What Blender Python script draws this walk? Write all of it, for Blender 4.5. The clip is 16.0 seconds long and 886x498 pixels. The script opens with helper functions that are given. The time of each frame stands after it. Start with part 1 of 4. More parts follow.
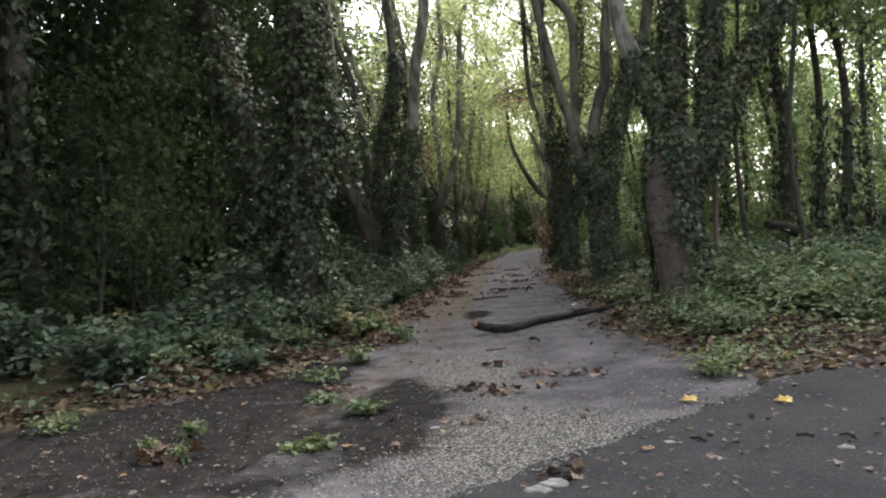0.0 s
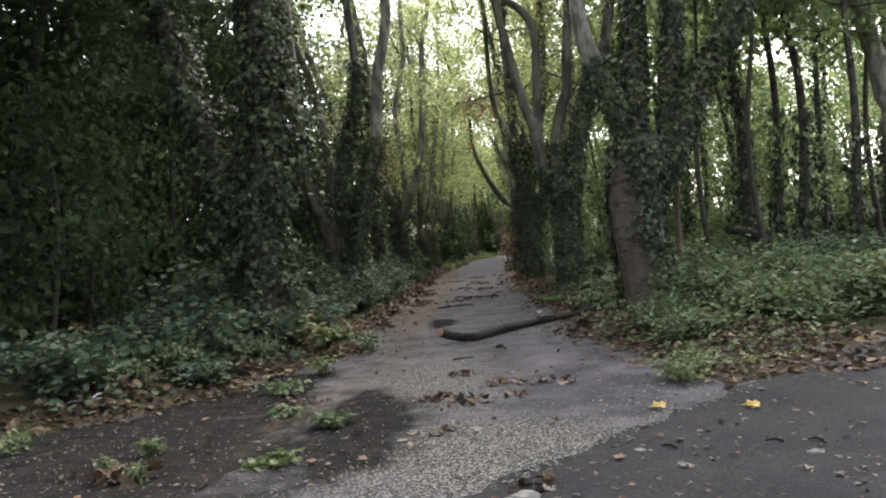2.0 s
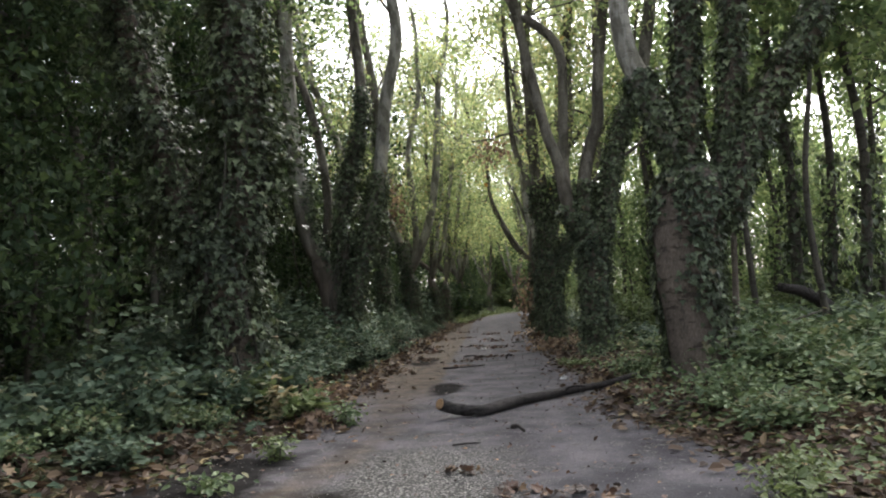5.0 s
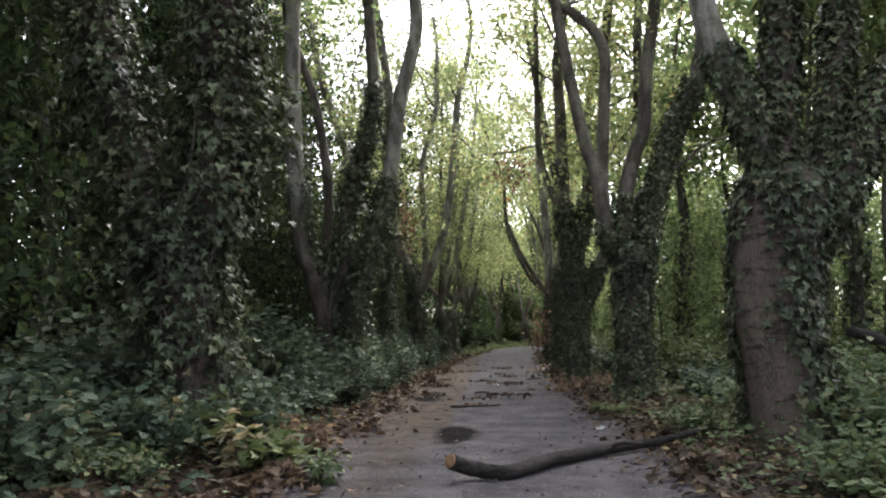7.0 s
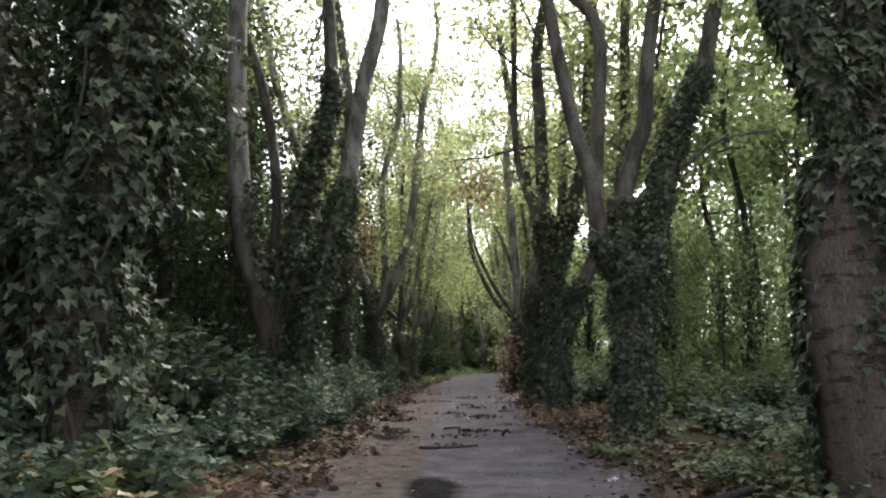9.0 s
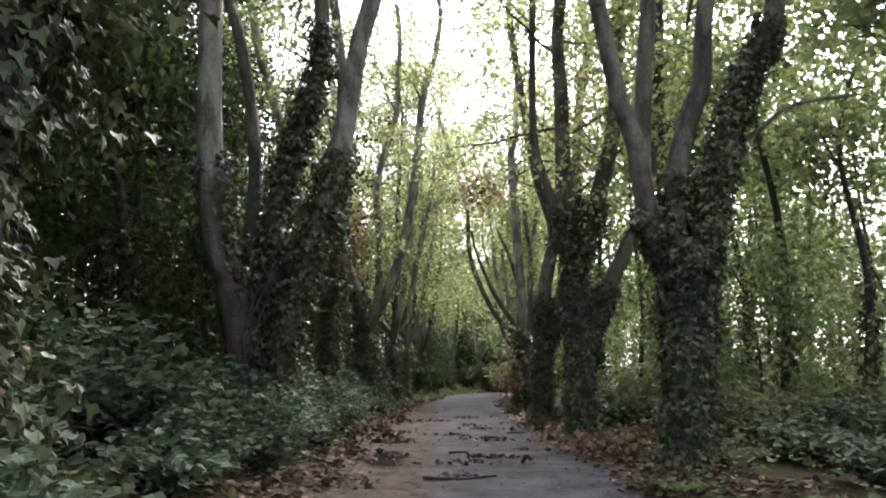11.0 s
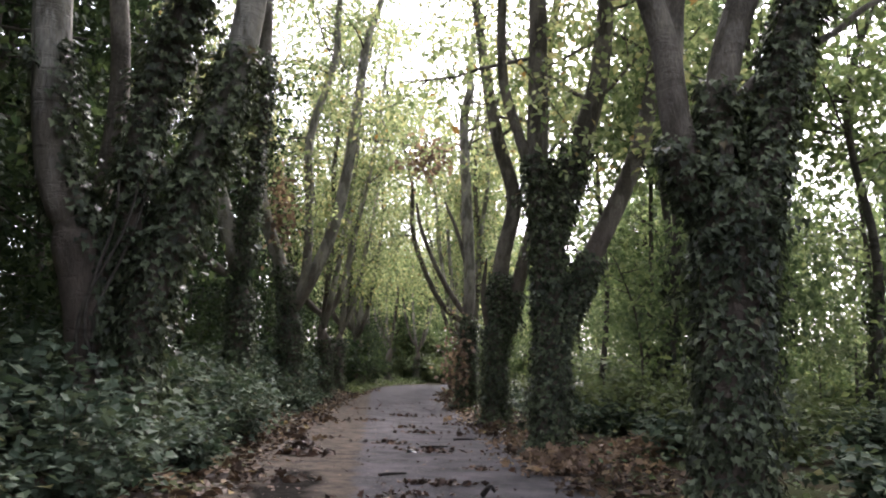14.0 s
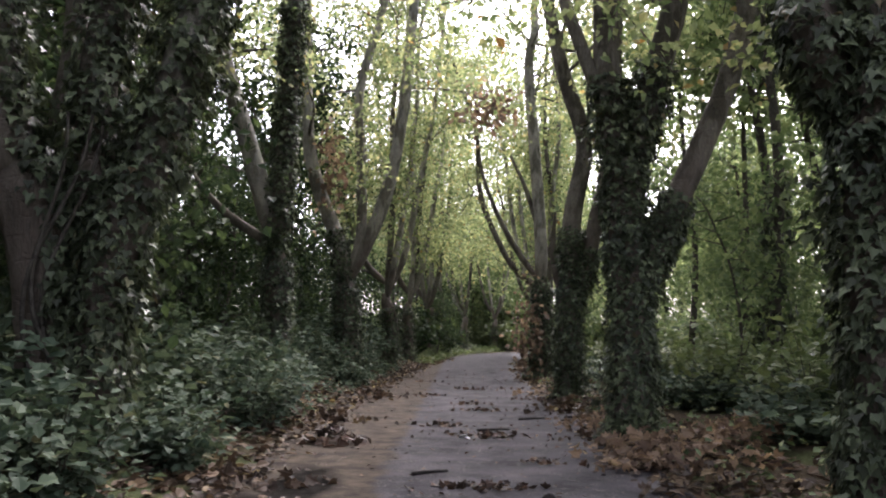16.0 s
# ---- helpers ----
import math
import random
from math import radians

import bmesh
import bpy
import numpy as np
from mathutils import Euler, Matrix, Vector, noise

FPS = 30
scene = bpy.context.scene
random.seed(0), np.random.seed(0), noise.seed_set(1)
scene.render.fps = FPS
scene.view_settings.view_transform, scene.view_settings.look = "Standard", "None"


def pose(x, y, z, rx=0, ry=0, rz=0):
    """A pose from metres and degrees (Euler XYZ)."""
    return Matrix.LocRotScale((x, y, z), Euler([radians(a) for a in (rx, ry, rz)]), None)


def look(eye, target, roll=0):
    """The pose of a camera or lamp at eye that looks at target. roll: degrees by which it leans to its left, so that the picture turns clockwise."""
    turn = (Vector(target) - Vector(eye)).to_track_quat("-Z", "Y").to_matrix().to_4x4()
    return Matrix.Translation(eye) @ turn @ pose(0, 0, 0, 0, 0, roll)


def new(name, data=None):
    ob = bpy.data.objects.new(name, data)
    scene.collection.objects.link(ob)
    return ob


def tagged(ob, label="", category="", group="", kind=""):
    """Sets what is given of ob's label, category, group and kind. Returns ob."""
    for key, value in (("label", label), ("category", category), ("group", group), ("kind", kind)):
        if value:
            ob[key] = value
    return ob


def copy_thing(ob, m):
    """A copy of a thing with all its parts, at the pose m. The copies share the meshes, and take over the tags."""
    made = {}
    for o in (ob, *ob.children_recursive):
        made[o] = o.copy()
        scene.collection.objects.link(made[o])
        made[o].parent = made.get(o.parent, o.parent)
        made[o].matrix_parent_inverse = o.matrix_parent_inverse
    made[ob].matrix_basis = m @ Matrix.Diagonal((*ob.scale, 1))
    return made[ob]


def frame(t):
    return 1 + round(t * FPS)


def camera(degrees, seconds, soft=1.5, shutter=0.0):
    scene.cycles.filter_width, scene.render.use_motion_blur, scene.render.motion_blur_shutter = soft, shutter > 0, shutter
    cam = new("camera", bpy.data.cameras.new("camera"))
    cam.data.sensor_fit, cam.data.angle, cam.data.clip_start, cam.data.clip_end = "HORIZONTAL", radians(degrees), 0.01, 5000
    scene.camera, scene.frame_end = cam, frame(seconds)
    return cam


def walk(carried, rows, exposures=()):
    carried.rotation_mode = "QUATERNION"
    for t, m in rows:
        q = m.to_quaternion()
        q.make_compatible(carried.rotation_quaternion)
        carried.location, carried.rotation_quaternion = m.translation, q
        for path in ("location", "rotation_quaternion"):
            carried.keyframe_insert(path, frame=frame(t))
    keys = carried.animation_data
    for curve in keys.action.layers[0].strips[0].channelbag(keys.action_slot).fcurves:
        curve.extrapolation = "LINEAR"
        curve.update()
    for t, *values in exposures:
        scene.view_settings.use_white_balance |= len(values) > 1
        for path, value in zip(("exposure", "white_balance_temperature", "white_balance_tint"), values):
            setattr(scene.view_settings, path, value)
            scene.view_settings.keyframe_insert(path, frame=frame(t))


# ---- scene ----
cam = camera(58.4, 16.0, soft=2.0)
PATH = [
    (0, (0.877, -0.183, 1.612), (0.685, 2.108, 1.585), -4.2),
    (0.5, (0.887, -0.195, 1.616), (0.694, 2.096, 1.581), -4.0),
    (1, (0.911, -0.208, 1.616), (0.696, 2.082, 1.589), -4.0),
    (1.5, (0.911, -0.171, 1.609), (0.740, 2.123, 1.598), -3.8),
    (2, (0.852, -0.068, 1.611), (0.766, 2.229, 1.600), -4.8),
    (2.5, (0.816, 0.109, 1.586), (0.798, 2.408, 1.557), -4.1),
    (3, (0.920, 0.476, 1.597), (0.769, 2.770, 1.572), -0.8),
    (3.5, (0.934, 0.897, 1.562), (0.834, 3.193, 1.490), -1.7),
    (4, (0.903, 1.437, 1.594), (0.833, 3.735, 1.538), -3.4),
    (4.5, (0.909, 2.022, 1.556), (0.720, 4.314, 1.579), -1.8),
    (5, (0.899, 2.636, 1.510), (0.778, 4.928, 1.659), -3.1),
    (5.2, (0.869, 2.888, 1.503), (0.841, 5.184, 1.650), -4.5),
    (7.3, (0.585, 5.564, 1.391), (0.434, 7.841, 1.684), 0.2),
    (7.5, (0.555, 5.802, 1.385), (0.422, 8.067, 1.765), -0.1),
    (8, (0.465, 6.415, 1.405), (0.463, 8.688, 1.750), -0.5),
    (8.5, (0.390, 7.043, 1.405), (0.200, 9.315, 1.711), 0.6),
    (9, (0.277, 7.622, 1.389), (0.261, 9.900, 1.703), 0.3),
    (9.2, (0.247, 7.866, 1.391), (0.314, 10.145, 1.692), 0.6),
    (11.3, (-0.044, 10.580, 1.209), (-0.040, 12.849, 1.584), 1.2),
    (11.5, (-0.058, 10.821, 1.209), (0.031, 13.095, 1.544), 0.7),
    (12, (-0.041, 11.395, 1.197), (0.105, 13.663, 1.546), 0.7),
    (12.5, (-0.040, 12.005, 1.202), (0.123, 14.263, 1.605), -0.3),
    (13, (-0.059, 12.635, 1.225), (0.157, 14.886, 1.642), 0.8),
    (13.5, (0.002, 13.261, 1.248), (0.075, 15.523, 1.658), 1.4),
    (14, (0.084, 13.850, 1.281), (0.261, 16.117, 1.628), 2.5),
    (14.5, (0.239, 14.369, 1.299), (0.324, 16.643, 1.634), 2.3),
    (15, (0.354, 14.909, 1.298), (0.372, 17.163, 1.758), 3.9),
    (15.5, (0.456, 15.403, 1.319), (0.562, 17.671, 1.685), 1.4),
    (16, (0.609, 15.945, 1.326), (0.561, 18.231, 1.574), 1.2),
]
# the camera opens up a little under the trees
walk(cam, [(t, look(eye, target, roll)) for t, eye, target, roll in PATH],
     [(0, 2.12, 6450, 10), (5, 2.18, 6450, 10), (8, 2.2, 6350, 14), (12, 2.36, 6280, 19), (16, 2.36, 6300, 21)])

# ---- light ----
world = bpy.data.worlds.new("overcast_sky")
scene.world = world
world.use_nodes = True
wn = world.node_tree.nodes
wl = world.node_tree.links
sky = wn.new("ShaderNodeTexSky")
sky.sky_type = "NISHITA"
sky.sun_disc = False
sky.sun_elevation = radians(48)
sky.sun_rotation = radians(20)
sky.dust_density = 4.0
veil = wn.new("ShaderNodeHueSaturation")
veil.inputs["Saturation"].default_value = 0.34
wl.new(sky.outputs["Color"], veil.inputs["Color"])
wl.new(veil.outputs["Color"], wn["Background"].inputs["Color"])
wn["Background"].inputs["Strength"].default_value = 0.15
sun_data = bpy.data.lights.new("sun", "SUN")
sun_data.energy, sun_data.angle, sun_data.color = 1.2, radians(25), (1.0, 0.97, 0.92)
sun = new("sun", sun_data)
sun.matrix_world = look((0, 0, 60), (0 - 60 * math.sin(radians(20)) / math.tan(radians(48)), -60 * math.cos(radians(20)) / math.tan(radians(48)), 0))

rng = np.random.default_rng(7)


# ---- materials ----
def material(name, rough=0.8):
    m = bpy.data.materials.new(name)
    m.use_nodes = True
    n = m.node_tree.nodes
    b = n["Principled BSDF"]
    b.inputs["Roughness"].default_value = rough
    b.inputs["Specular IOR Level"].default_value = 0.2
    return m, n, m.node_tree.links, b


def ramp(n, l, fac, stops):
    r = n.new("ShaderNodeValToRGB")
    while len(r.color_ramp.elements) < len(stops):
        r.color_ramp.elements.new(0.5)
    for e, (p, c) in zip(r.color_ramp.elements, stops):
        e.position, e.color = p, (*c, 1)
    l.new(fac, r.inputs[0])
    return r.outputs["Color"]


def noise_tex(n, l, vec, scale, detail=4, rough=0.55):
    t = n.new("ShaderNodeTexNoise")
    t.inputs["Scale"].default_value, t.inputs["Detail"].default_value, t.inputs["Roughness"].default_value = scale, detail, rough
    l.new(vec, t.inputs["Vector"])
    return t.outputs["Fac"]


def mix(n, l, fac, a, b, mode="MIX"):
    x = n.new("ShaderNodeMix")
    x.data_type, x.blend_type = "RGBA", mode
    if isinstance(fac, float):
        x.inputs[0].default_value = fac
    else:
        l.new(fac, x.inputs[0])
    for s, v in ((6, a), (7, b)):
        if isinstance(v, tuple):
            x.inputs[s].default_value = (*v, 1)
        else:
            l.new(v, x.inputs[s])
    return x.outputs[2]


def math_node(n, l, op, a, b=0.0, clamp=False):
    x = n.new("ShaderNodeMath")
    x.operation, x.use_clamp = op, clamp
    for s, v in ((0, a), (1, b)):
        if isinstance(v, (int, float)):
            x.inputs[s].default_value = v
        else:
            l.new(v, x.inputs[s])
    return x.outputs[0]


def bump(n, l, b, height, strength, distance):
    x = n.new("ShaderNodeBump")
    x.inputs["Strength"].default_value, x.inputs["Distance"].default_value = strength, distance
    l.new(height, x.inputs["Height"])
    l.new(x.outputs[0], b.inputs["Normal"])


def leaf_material(name, stops, through_share=0.45, rough=0.5, gloss=0.3):
    """Leaves: each leaf its own tone, light let through the blade."""
    m, n, l, b = material(name, rough)
    geo = n.new("ShaderNodeNewGeometry")
    tone = ramp(n, l, geo.outputs["Random Per Island"], stops)
    tc = n.new("ShaderNodeTexCoord")
    big = noise_tex(n, l, tc.outputs["Object"], 0.6, 2)
    shade = ramp(n, l, big, [(0.3, (0.75, 0.78, 0.8)), (0.7, (1.15, 1.12, 1.0))])
    tone = mix(n, l, 1.0, tone, shade, "MULTIPLY")
    l.new(tone, b.inputs["Base Color"])
    b.inputs["Specular IOR Level"].default_value = gloss
    tr = n.new("ShaderNodeBsdfTranslucent")
    l.new(mix(n, l, 1.0, tone, (1.18, 1.15, 0.92), "MULTIPLY"), tr.inputs["Color"])
    ms = n.new("ShaderNodeMixShader")
    ms.inputs[0].default_value = through_share
    l.new(b.outputs[0], ms.inputs[1])
    l.new(tr.outputs[0], ms.inputs[2])
    l.new(ms.outputs[0], n["Material Output"].inputs["Surface"])
    return m


IVY = leaf_material("ivy_leaf", [(0.0, (0.022, 0.028, 0.015)), (0.35, (0.045, 0.056, 0.032)), (0.72, (0.088, 0.11, 0.064)), (0.985, (0.17, 0.2, 0.122)), (1.0, (0.12, 0.085, 0.05))], 0.12, 0.45, 0.24)
PLANE_LEAF = leaf_material("plane_leaf", [(0.0, (0.125, 0.175, 0.088)), (0.45, (0.225, 0.275, 0.148)), (0.8, (0.345, 0.39, 0.22)), (0.97, (0.43, 0.41, 0.22)), (1.0, (0.25, 0.14, 0.05))], 0.62)
WOOD_LEAF = leaf_material("woodland_leaf", [(0.0, (0.075, 0.115, 0.058)), (0.5, (0.14, 0.19, 0.096)), (1.0, (0.25, 0.30, 0.155))], 0.6)
# DARK_LEAF: the left wood's deep shade is put into the leaf colour
DARK_LEAF = leaf_material("shade_tinted_leaf", [(0.0, (0.022, 0.038, 0.02)), (0.5, (0.038, 0.06, 0.03)), (1.0, (0.075, 0.105, 0.048))], 0.42, 0.6, 0.15)
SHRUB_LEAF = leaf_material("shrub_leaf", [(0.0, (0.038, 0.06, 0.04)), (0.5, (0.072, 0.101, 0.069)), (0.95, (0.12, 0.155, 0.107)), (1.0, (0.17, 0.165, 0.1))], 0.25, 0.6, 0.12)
HERB_LEAF = leaf_material("herb_leaf", [(0.0, (0.055, 0.085, 0.042)), (0.5, (0.112, 0.152, 0.076)), (0.9, (0.182, 0.228, 0.12)), (1.0, (0.22, 0.2, 0.11))], 0.25, 0.55, 0.2)
# fresh weeds, and the sunlit look of the glade herbs
BRIGHT_LEAF = leaf_material("fresh_and_sunlit_leaf", [(0.0, (0.085, 0.118, 0.05)), (1.0, (0.165, 0.2, 0.09))], 0.35)
DEAD_LEAF = leaf_material("dead_leaf", [(0.0, (0.03, 0.02, 0.016)), (0.45, (0.062, 0.04, 0.029)), (0.8, (0.11, 0.07, 0.046)), (0.95, (0.2, 0.145, 0.09)), (1.0, (0.3, 0.23, 0.11))], 0.15, 0.7)
RUST_LEAF = leaf_material("rust_leaf", [(0.0, (0.11, 0.075, 0.062)), (0.5, (0.20, 0.14, 0.112)), (1.0, (0.38, 0.27, 0.2))], 0.42, 0.7)
CREAM_LEAF = leaf_material("withered_cream_leaf", [(0.0, (0.26, 0.2, 0.12)), (0.6, (0.42, 0.36, 0.24)), (1.0, (0.5, 0.46, 0.34))], 0.3, 0.7)
YELLOW_LEAF = leaf_material("yellow_leaf", [(0.0, (0.42, 0.27, 0.05)), (1.0, (0.5, 0.36, 0.1))], 0.15, 0.6)
WET_LEAF = leaf_material("wet_brown_leaf", [(0.0, (0.026, 0.018, 0.015)), (0.5, (0.056, 0.034, 0.026)), (0.9, (0.11, 0.06, 0.042)), (1.0, (0.2, 0.135, 0.08))], 0.1, 0.5)


def bark_material(name, light, dark, scale=6.0, patch=0.5, rings=0.7, foot=None):
    """Bark; foot: the browner tone of the old scaly bark below, which a plane sheds higher up."""
    m, n, l, b = material(name, 0.85)
    tc = n.new("ShaderNodeTexCoord")
    mp = n.new("ShaderNodeMapping")
    mp.inputs["Scale"].default_value = (1, 1, 0.35)
    l.new(tc.outputs["Object"], mp.inputs["Vector"])
    a = noise_tex(n, l, mp.outputs[0], scale, 6, 0.65)
    c = noise_tex(n, l, tc.outputs["Object"], 1.3, 3)
    fine = noise_tex(n, l, mp.outputs[0], scale * 8, 3)
    col = ramp(n, l, a, [(0.3, dark), (0.62, light)])
    flake = ramp(n, l, c, [(0.4, (0.72, 0.7, 0.68)), (patch + 0.12, (1.2, 1.17, 1.08))])
    col = mix(n, l, 1.0, col, flake, "MULTIPLY")
    col = mix(n, l, 0.5, col, ramp(n, l, fine, [(0.3, dark), (0.7, light)]), "MIX")
    mp2 = n.new("ShaderNodeMapping")
    mp2.inputs["Scale"].default_value = (1.6, 1.6, 6.0)
    l.new(tc.outputs["Object"], mp2.inputs["Vector"])
    ring = noise_tex(n, l, mp2.outputs[0], 1.6, 4, 0.6)
    crack = ramp(n, l, ring, [(0.40, (0.45, 0.43, 0.42)), (0.46, (1, 1, 1))])
    col = mix(n, l, rings, col, crack, "MULTIPLY")
    if foot:
        sep = n.new("ShaderNodeSeparateXYZ")
        l.new(tc.outputs["Object"], sep.inputs[0])
        mottle = noise_tex(n, l, mp.outputs[0], 4.5, 3, 0.5)
        shed = ramp(n, l, mottle, [(0.44, (0.6, 0.58, 0.53)), (0.5, (1.0, 1.0, 0.98)), (0.6, (1.22, 1.2, 1.14))])
        high = math_node(n, l, "MULTIPLY", math_node(n, l, "SUBTRACT", math_node(n, l, "ADD", sep.outputs[2], math_node(n, l, "MULTIPLY", c, 3.0)), 3.6), 0.4, True)
        old = ramp(n, l, a, [(0.3, tuple(q * 0.42 for q in foot)), (0.65, foot)])
        col = mix(n, l, high, old, mix(n, l, 1.0, col, shed, "MULTIPLY"))
    l.new(col, b.inputs["Base Color"])
    bump(n, l, b, math_node(n, l, "ADD", math_node(n, l, "ADD", a, math_node(n, l, "MULTIPLY", fine, 0.4)), math_node(n, l, "MULTIPLY", crack, 0.4)), 0.9, 0.04)
    return m


BARK = bark_material("plane_bark", (0.165, 0.152, 0.132), (0.065, 0.06, 0.051), rings=0.2, foot=(0.15, 0.122, 0.1))
PALE_BARK = bark_material("pale_plane_bark", (0.285, 0.275, 0.25), (0.15, 0.145, 0.13), 3.0, 0.45, 0.12, (0.15, 0.122, 0.1))
BARE_BARK = bark_material("scaly_bark", (0.172, 0.14, 0.116), (0.05, 0.042, 0.035), 7.0, rings=0.9)
DARK_BARK = bark_material("woodland_bark", (0.10, 0.09, 0.075), (0.035, 0.032, 0.028))
LOG_BARK = bark_material("wet_log_bark", (0.05, 0.044, 0.042), (0.016, 0.014, 0.014), 10.0)
CUT_WOOD = bark_material("cut_wood", (0.42, 0.27, 0.15), (0.25, 0.15, 0.09), 14.0)


def plain_material(name, a, b2, scale, rough=0.7):
    m, n, l, b = material(name, rough)
    tc = n.new("ShaderNodeTexCoord")
    l.new(ramp(n, l, noise_tex(n, l, tc.outputs["Object"], scale), [(0.35, a), (0.65, b2)]), b.inputs["Base Color"])
    return m


SCRAP = plain_material("pale_paper", (0.6, 0.6, 0.6), (0.75, 0.75, 0.74), 20)
STONE = plain_material("flat_grey_stone", (0.11, 0.106, 0.1), (0.2, 0.19, 0.175), 15)


def blob(n, l, x, y, cx, cy, rx, ry, wob, soft=0.5):
    """A soft-edged patch with a ragged outline: 1 inside, 0 outside."""
    dx = math_node(n, l, "DIVIDE", math_node(n, l, "SUBTRACT", x, cx), rx)
    dy = math_node(n, l, "DIVIDE", math_node(n, l, "SUBTRACT", y, cy), ry)
    d = math_node(n, l, "SQRT", math_node(n, l, "ADD", math_node(n, l, "MULTIPLY", dx, dx), math_node(n, l, "MULTIPLY", dy, dy)))
    d = math_node(n, l, "ADD", d, math_node(n, l, "MULTIPLY", math_node(n, l, "SUBTRACT", wob, 0.5), 1.6))
    return math_node(n, l, "DIVIDE", math_node(n, l, "SUBTRACT", 1.0 + soft / 2, d), soft, True)


def drive_material():
    """Worn asphalt of the avenue: bluish where smooth, loose chippings, sandy left wheel track, dark earth at the mouth."""
    m, n, l, b = material("worn_asphalt", 0.75)
    tc = n.new("ShaderNodeTexCoord")
    p = tc.outputs["Object"]
    sep = n.new("ShaderNodeSeparateXYZ")
    l.new(p, sep.inputs[0])
    x, y = sep.outputs[0], sep.outputs[1]
    wob = noise_tex(n, l, p, 1.4, 5, 0.6)
    mid = noise_tex(n, l, p, 5.0, 5, 0.65)
    fine = noise_tex(n, l, p, 60.0, 3, 0.7)
    v = n.new("ShaderNodeTexVoronoi")
    v.inputs["Scale"].default_value = 42.0
    l.new(p, v.inputs["Vector"])
    v2 = n.new("ShaderNodeTexVoronoi")
    v2.inputs["Scale"].default_value = 17.0
    l.new(p, v2.inputs["Vector"])
    grey = ramp(n, l, fine, [(0.25, (0.037, 0.035, 0.039)), (0.75, (0.092, 0.087, 0.094))])
    grey = mix(n, l, 1.0, grey, ramp(n, l, wob, [(0.34, (0.5, 0.48, 0.5)), (0.5, (1.0, 0.98, 0.98)), (0.66, (1.6, 1.55, 1.5))]), "MULTIPLY")
    chips = mix(n, l, ramp(n, l, v.outputs["Distance"], [(0.25, (1, 1, 1)), (0.55, (0, 0, 0))]), (0.035, 0.033, 0.03), mix(n, l, v.outputs["Color"], (0.09, 0.086, 0.08), (0.36, 0.345, 0.31)))
    sand = ramp(n, l, mid, [(0.3, (0.044, 0.034, 0.026)), (0.7, (0.12, 0.096, 0.072))])
    earth = ramp(n, l, mid, [(0.3, (0.009, 0.0085, 0.008)), (0.7, (0.028, 0.0255, 0.0235))])
    sand = mix(n, l, 1.0, sand, ramp(n, l, noise_tex(n, l, p, 2.6, 6, 0.7), [(0.36, (0.32, 0.3, 0.29)), (0.5, (0.82, 0.8, 0.78)), (0.66, (1.2, 1.18, 1.12))]), "MULTIPLY")
    # smooth asphalt with scattered chippings
    speck = math_node(n, l, "MULTIPLY", ramp(n, l, mid, [(0.5, (0, 0, 0)), (0.68, (1, 1, 1))]), 0.75)
    col = mix(n, l, speck, grey, chips)
    # loose chippings where the surface has broken up
    band = blob(n, l, x, y, 0.75, 6.0, 1.25, 1.15, wob)
    band2 = blob(n, l, x, y, 0.2, 9.3, 0.8, 1.8, wob, 0.8)
    col = mix(n, l, math_node(n, l, "MULTIPLY", math_node(n, l, "MAXIMUM", band, band2), 0.85), col, chips)
    # sandy track along the left wheel line
    strip = math_node(n, l, "SUBTRACT", math_node(n, l, "ADD", -0.02, math_node(n, l, "MULTIPLY", math_node(n, l, "SUBTRACT", wob, 0.5), 0.7)), x)
    strip = math_node(n, l, "MULTIPLY", strip, 9.0, True)
    beyond = math_node(n, l, "MULTIPLY", math_node(n, l, "SUBTRACT", y, 14.0), 0.3, True)
    col = mix(n, l, math_node(n, l, "MULTIPLY", math_node(n, l, "MULTIPLY", strip, beyond), 0.9), col, sand)
    # black earth at the mouth and in potholes
    dark = math_node(n, l, "MAXIMUM", math_node(n, l, "MAXIMUM", blob(n, l, x, y, -2.5, 6.8, 2.2, 2.6, wob), blob(n, l, x, y, -2.4, 10.0, 1.1, 1.7, wob)), blob(n, l, x, y, -0.35, 7.1, 0.65, 1.5, wob))
    dark = math_node(n, l, "MAXIMUM", dark, blob(n, l, x, y, -0.42, 8.25, 0.34, 0.95, wob))
    dark = math_node(n, l, "MAXIMUM", dark, blob(n, l, x, y, -1.75, 9.3, 0.75, 1.9, wob))
    dark = math_node(n, l, "MAXIMUM", dark, blob(n, l, x, y, 0.12, 16.3, 0.28, 1.1, wob))
    dark = math_node(n, l, "MAXIMUM", dark, blob(n, l, x, y, -0.75, 22.6, 0.35, 1.3, wob))
    col = mix(n, l, math_node(n, l, "MULTIPLY", dark, 0.95), col, mix(n, l, ramp(n, l, v2.outputs["Distance"], [(0.08, (0.6, 0.6, 0.6)), (0.18, (0, 0, 0))]), earth, chips))
    # pale sand washed across the mouth
    lean = math_node(n, l, "SUBTRACT", x, math_node(n, l, "MULTIPLY", math_node(n, l, "SUBTRACT", y, 9.7), 0.165))
    sweep = math_node(n, l, "MAXIMUM", blob(n, l, lean, y, -0.76, 9.6, 0.22, 2.9, wob, 0.9), blob(n, l, x, y, -0.6, 14.8, 0.3, 2.6, wob, 0.9))
    col = mix(n, l, math_node(n, l, "MULTIPLY", sweep, 0.52), col, sand)
    # a smoother patch
    patch = blob(n, l, x, y, 2.0, 8.2, 0.85, 1.25, wob)
    col = mix(n, l, math_node(n, l, "MULTIPLY", patch, 0.85), col, mix(n, l, 0.5, grey, (0.028, 0.028, 0.031)))
    l.new(col, b.inputs["Base Color"])
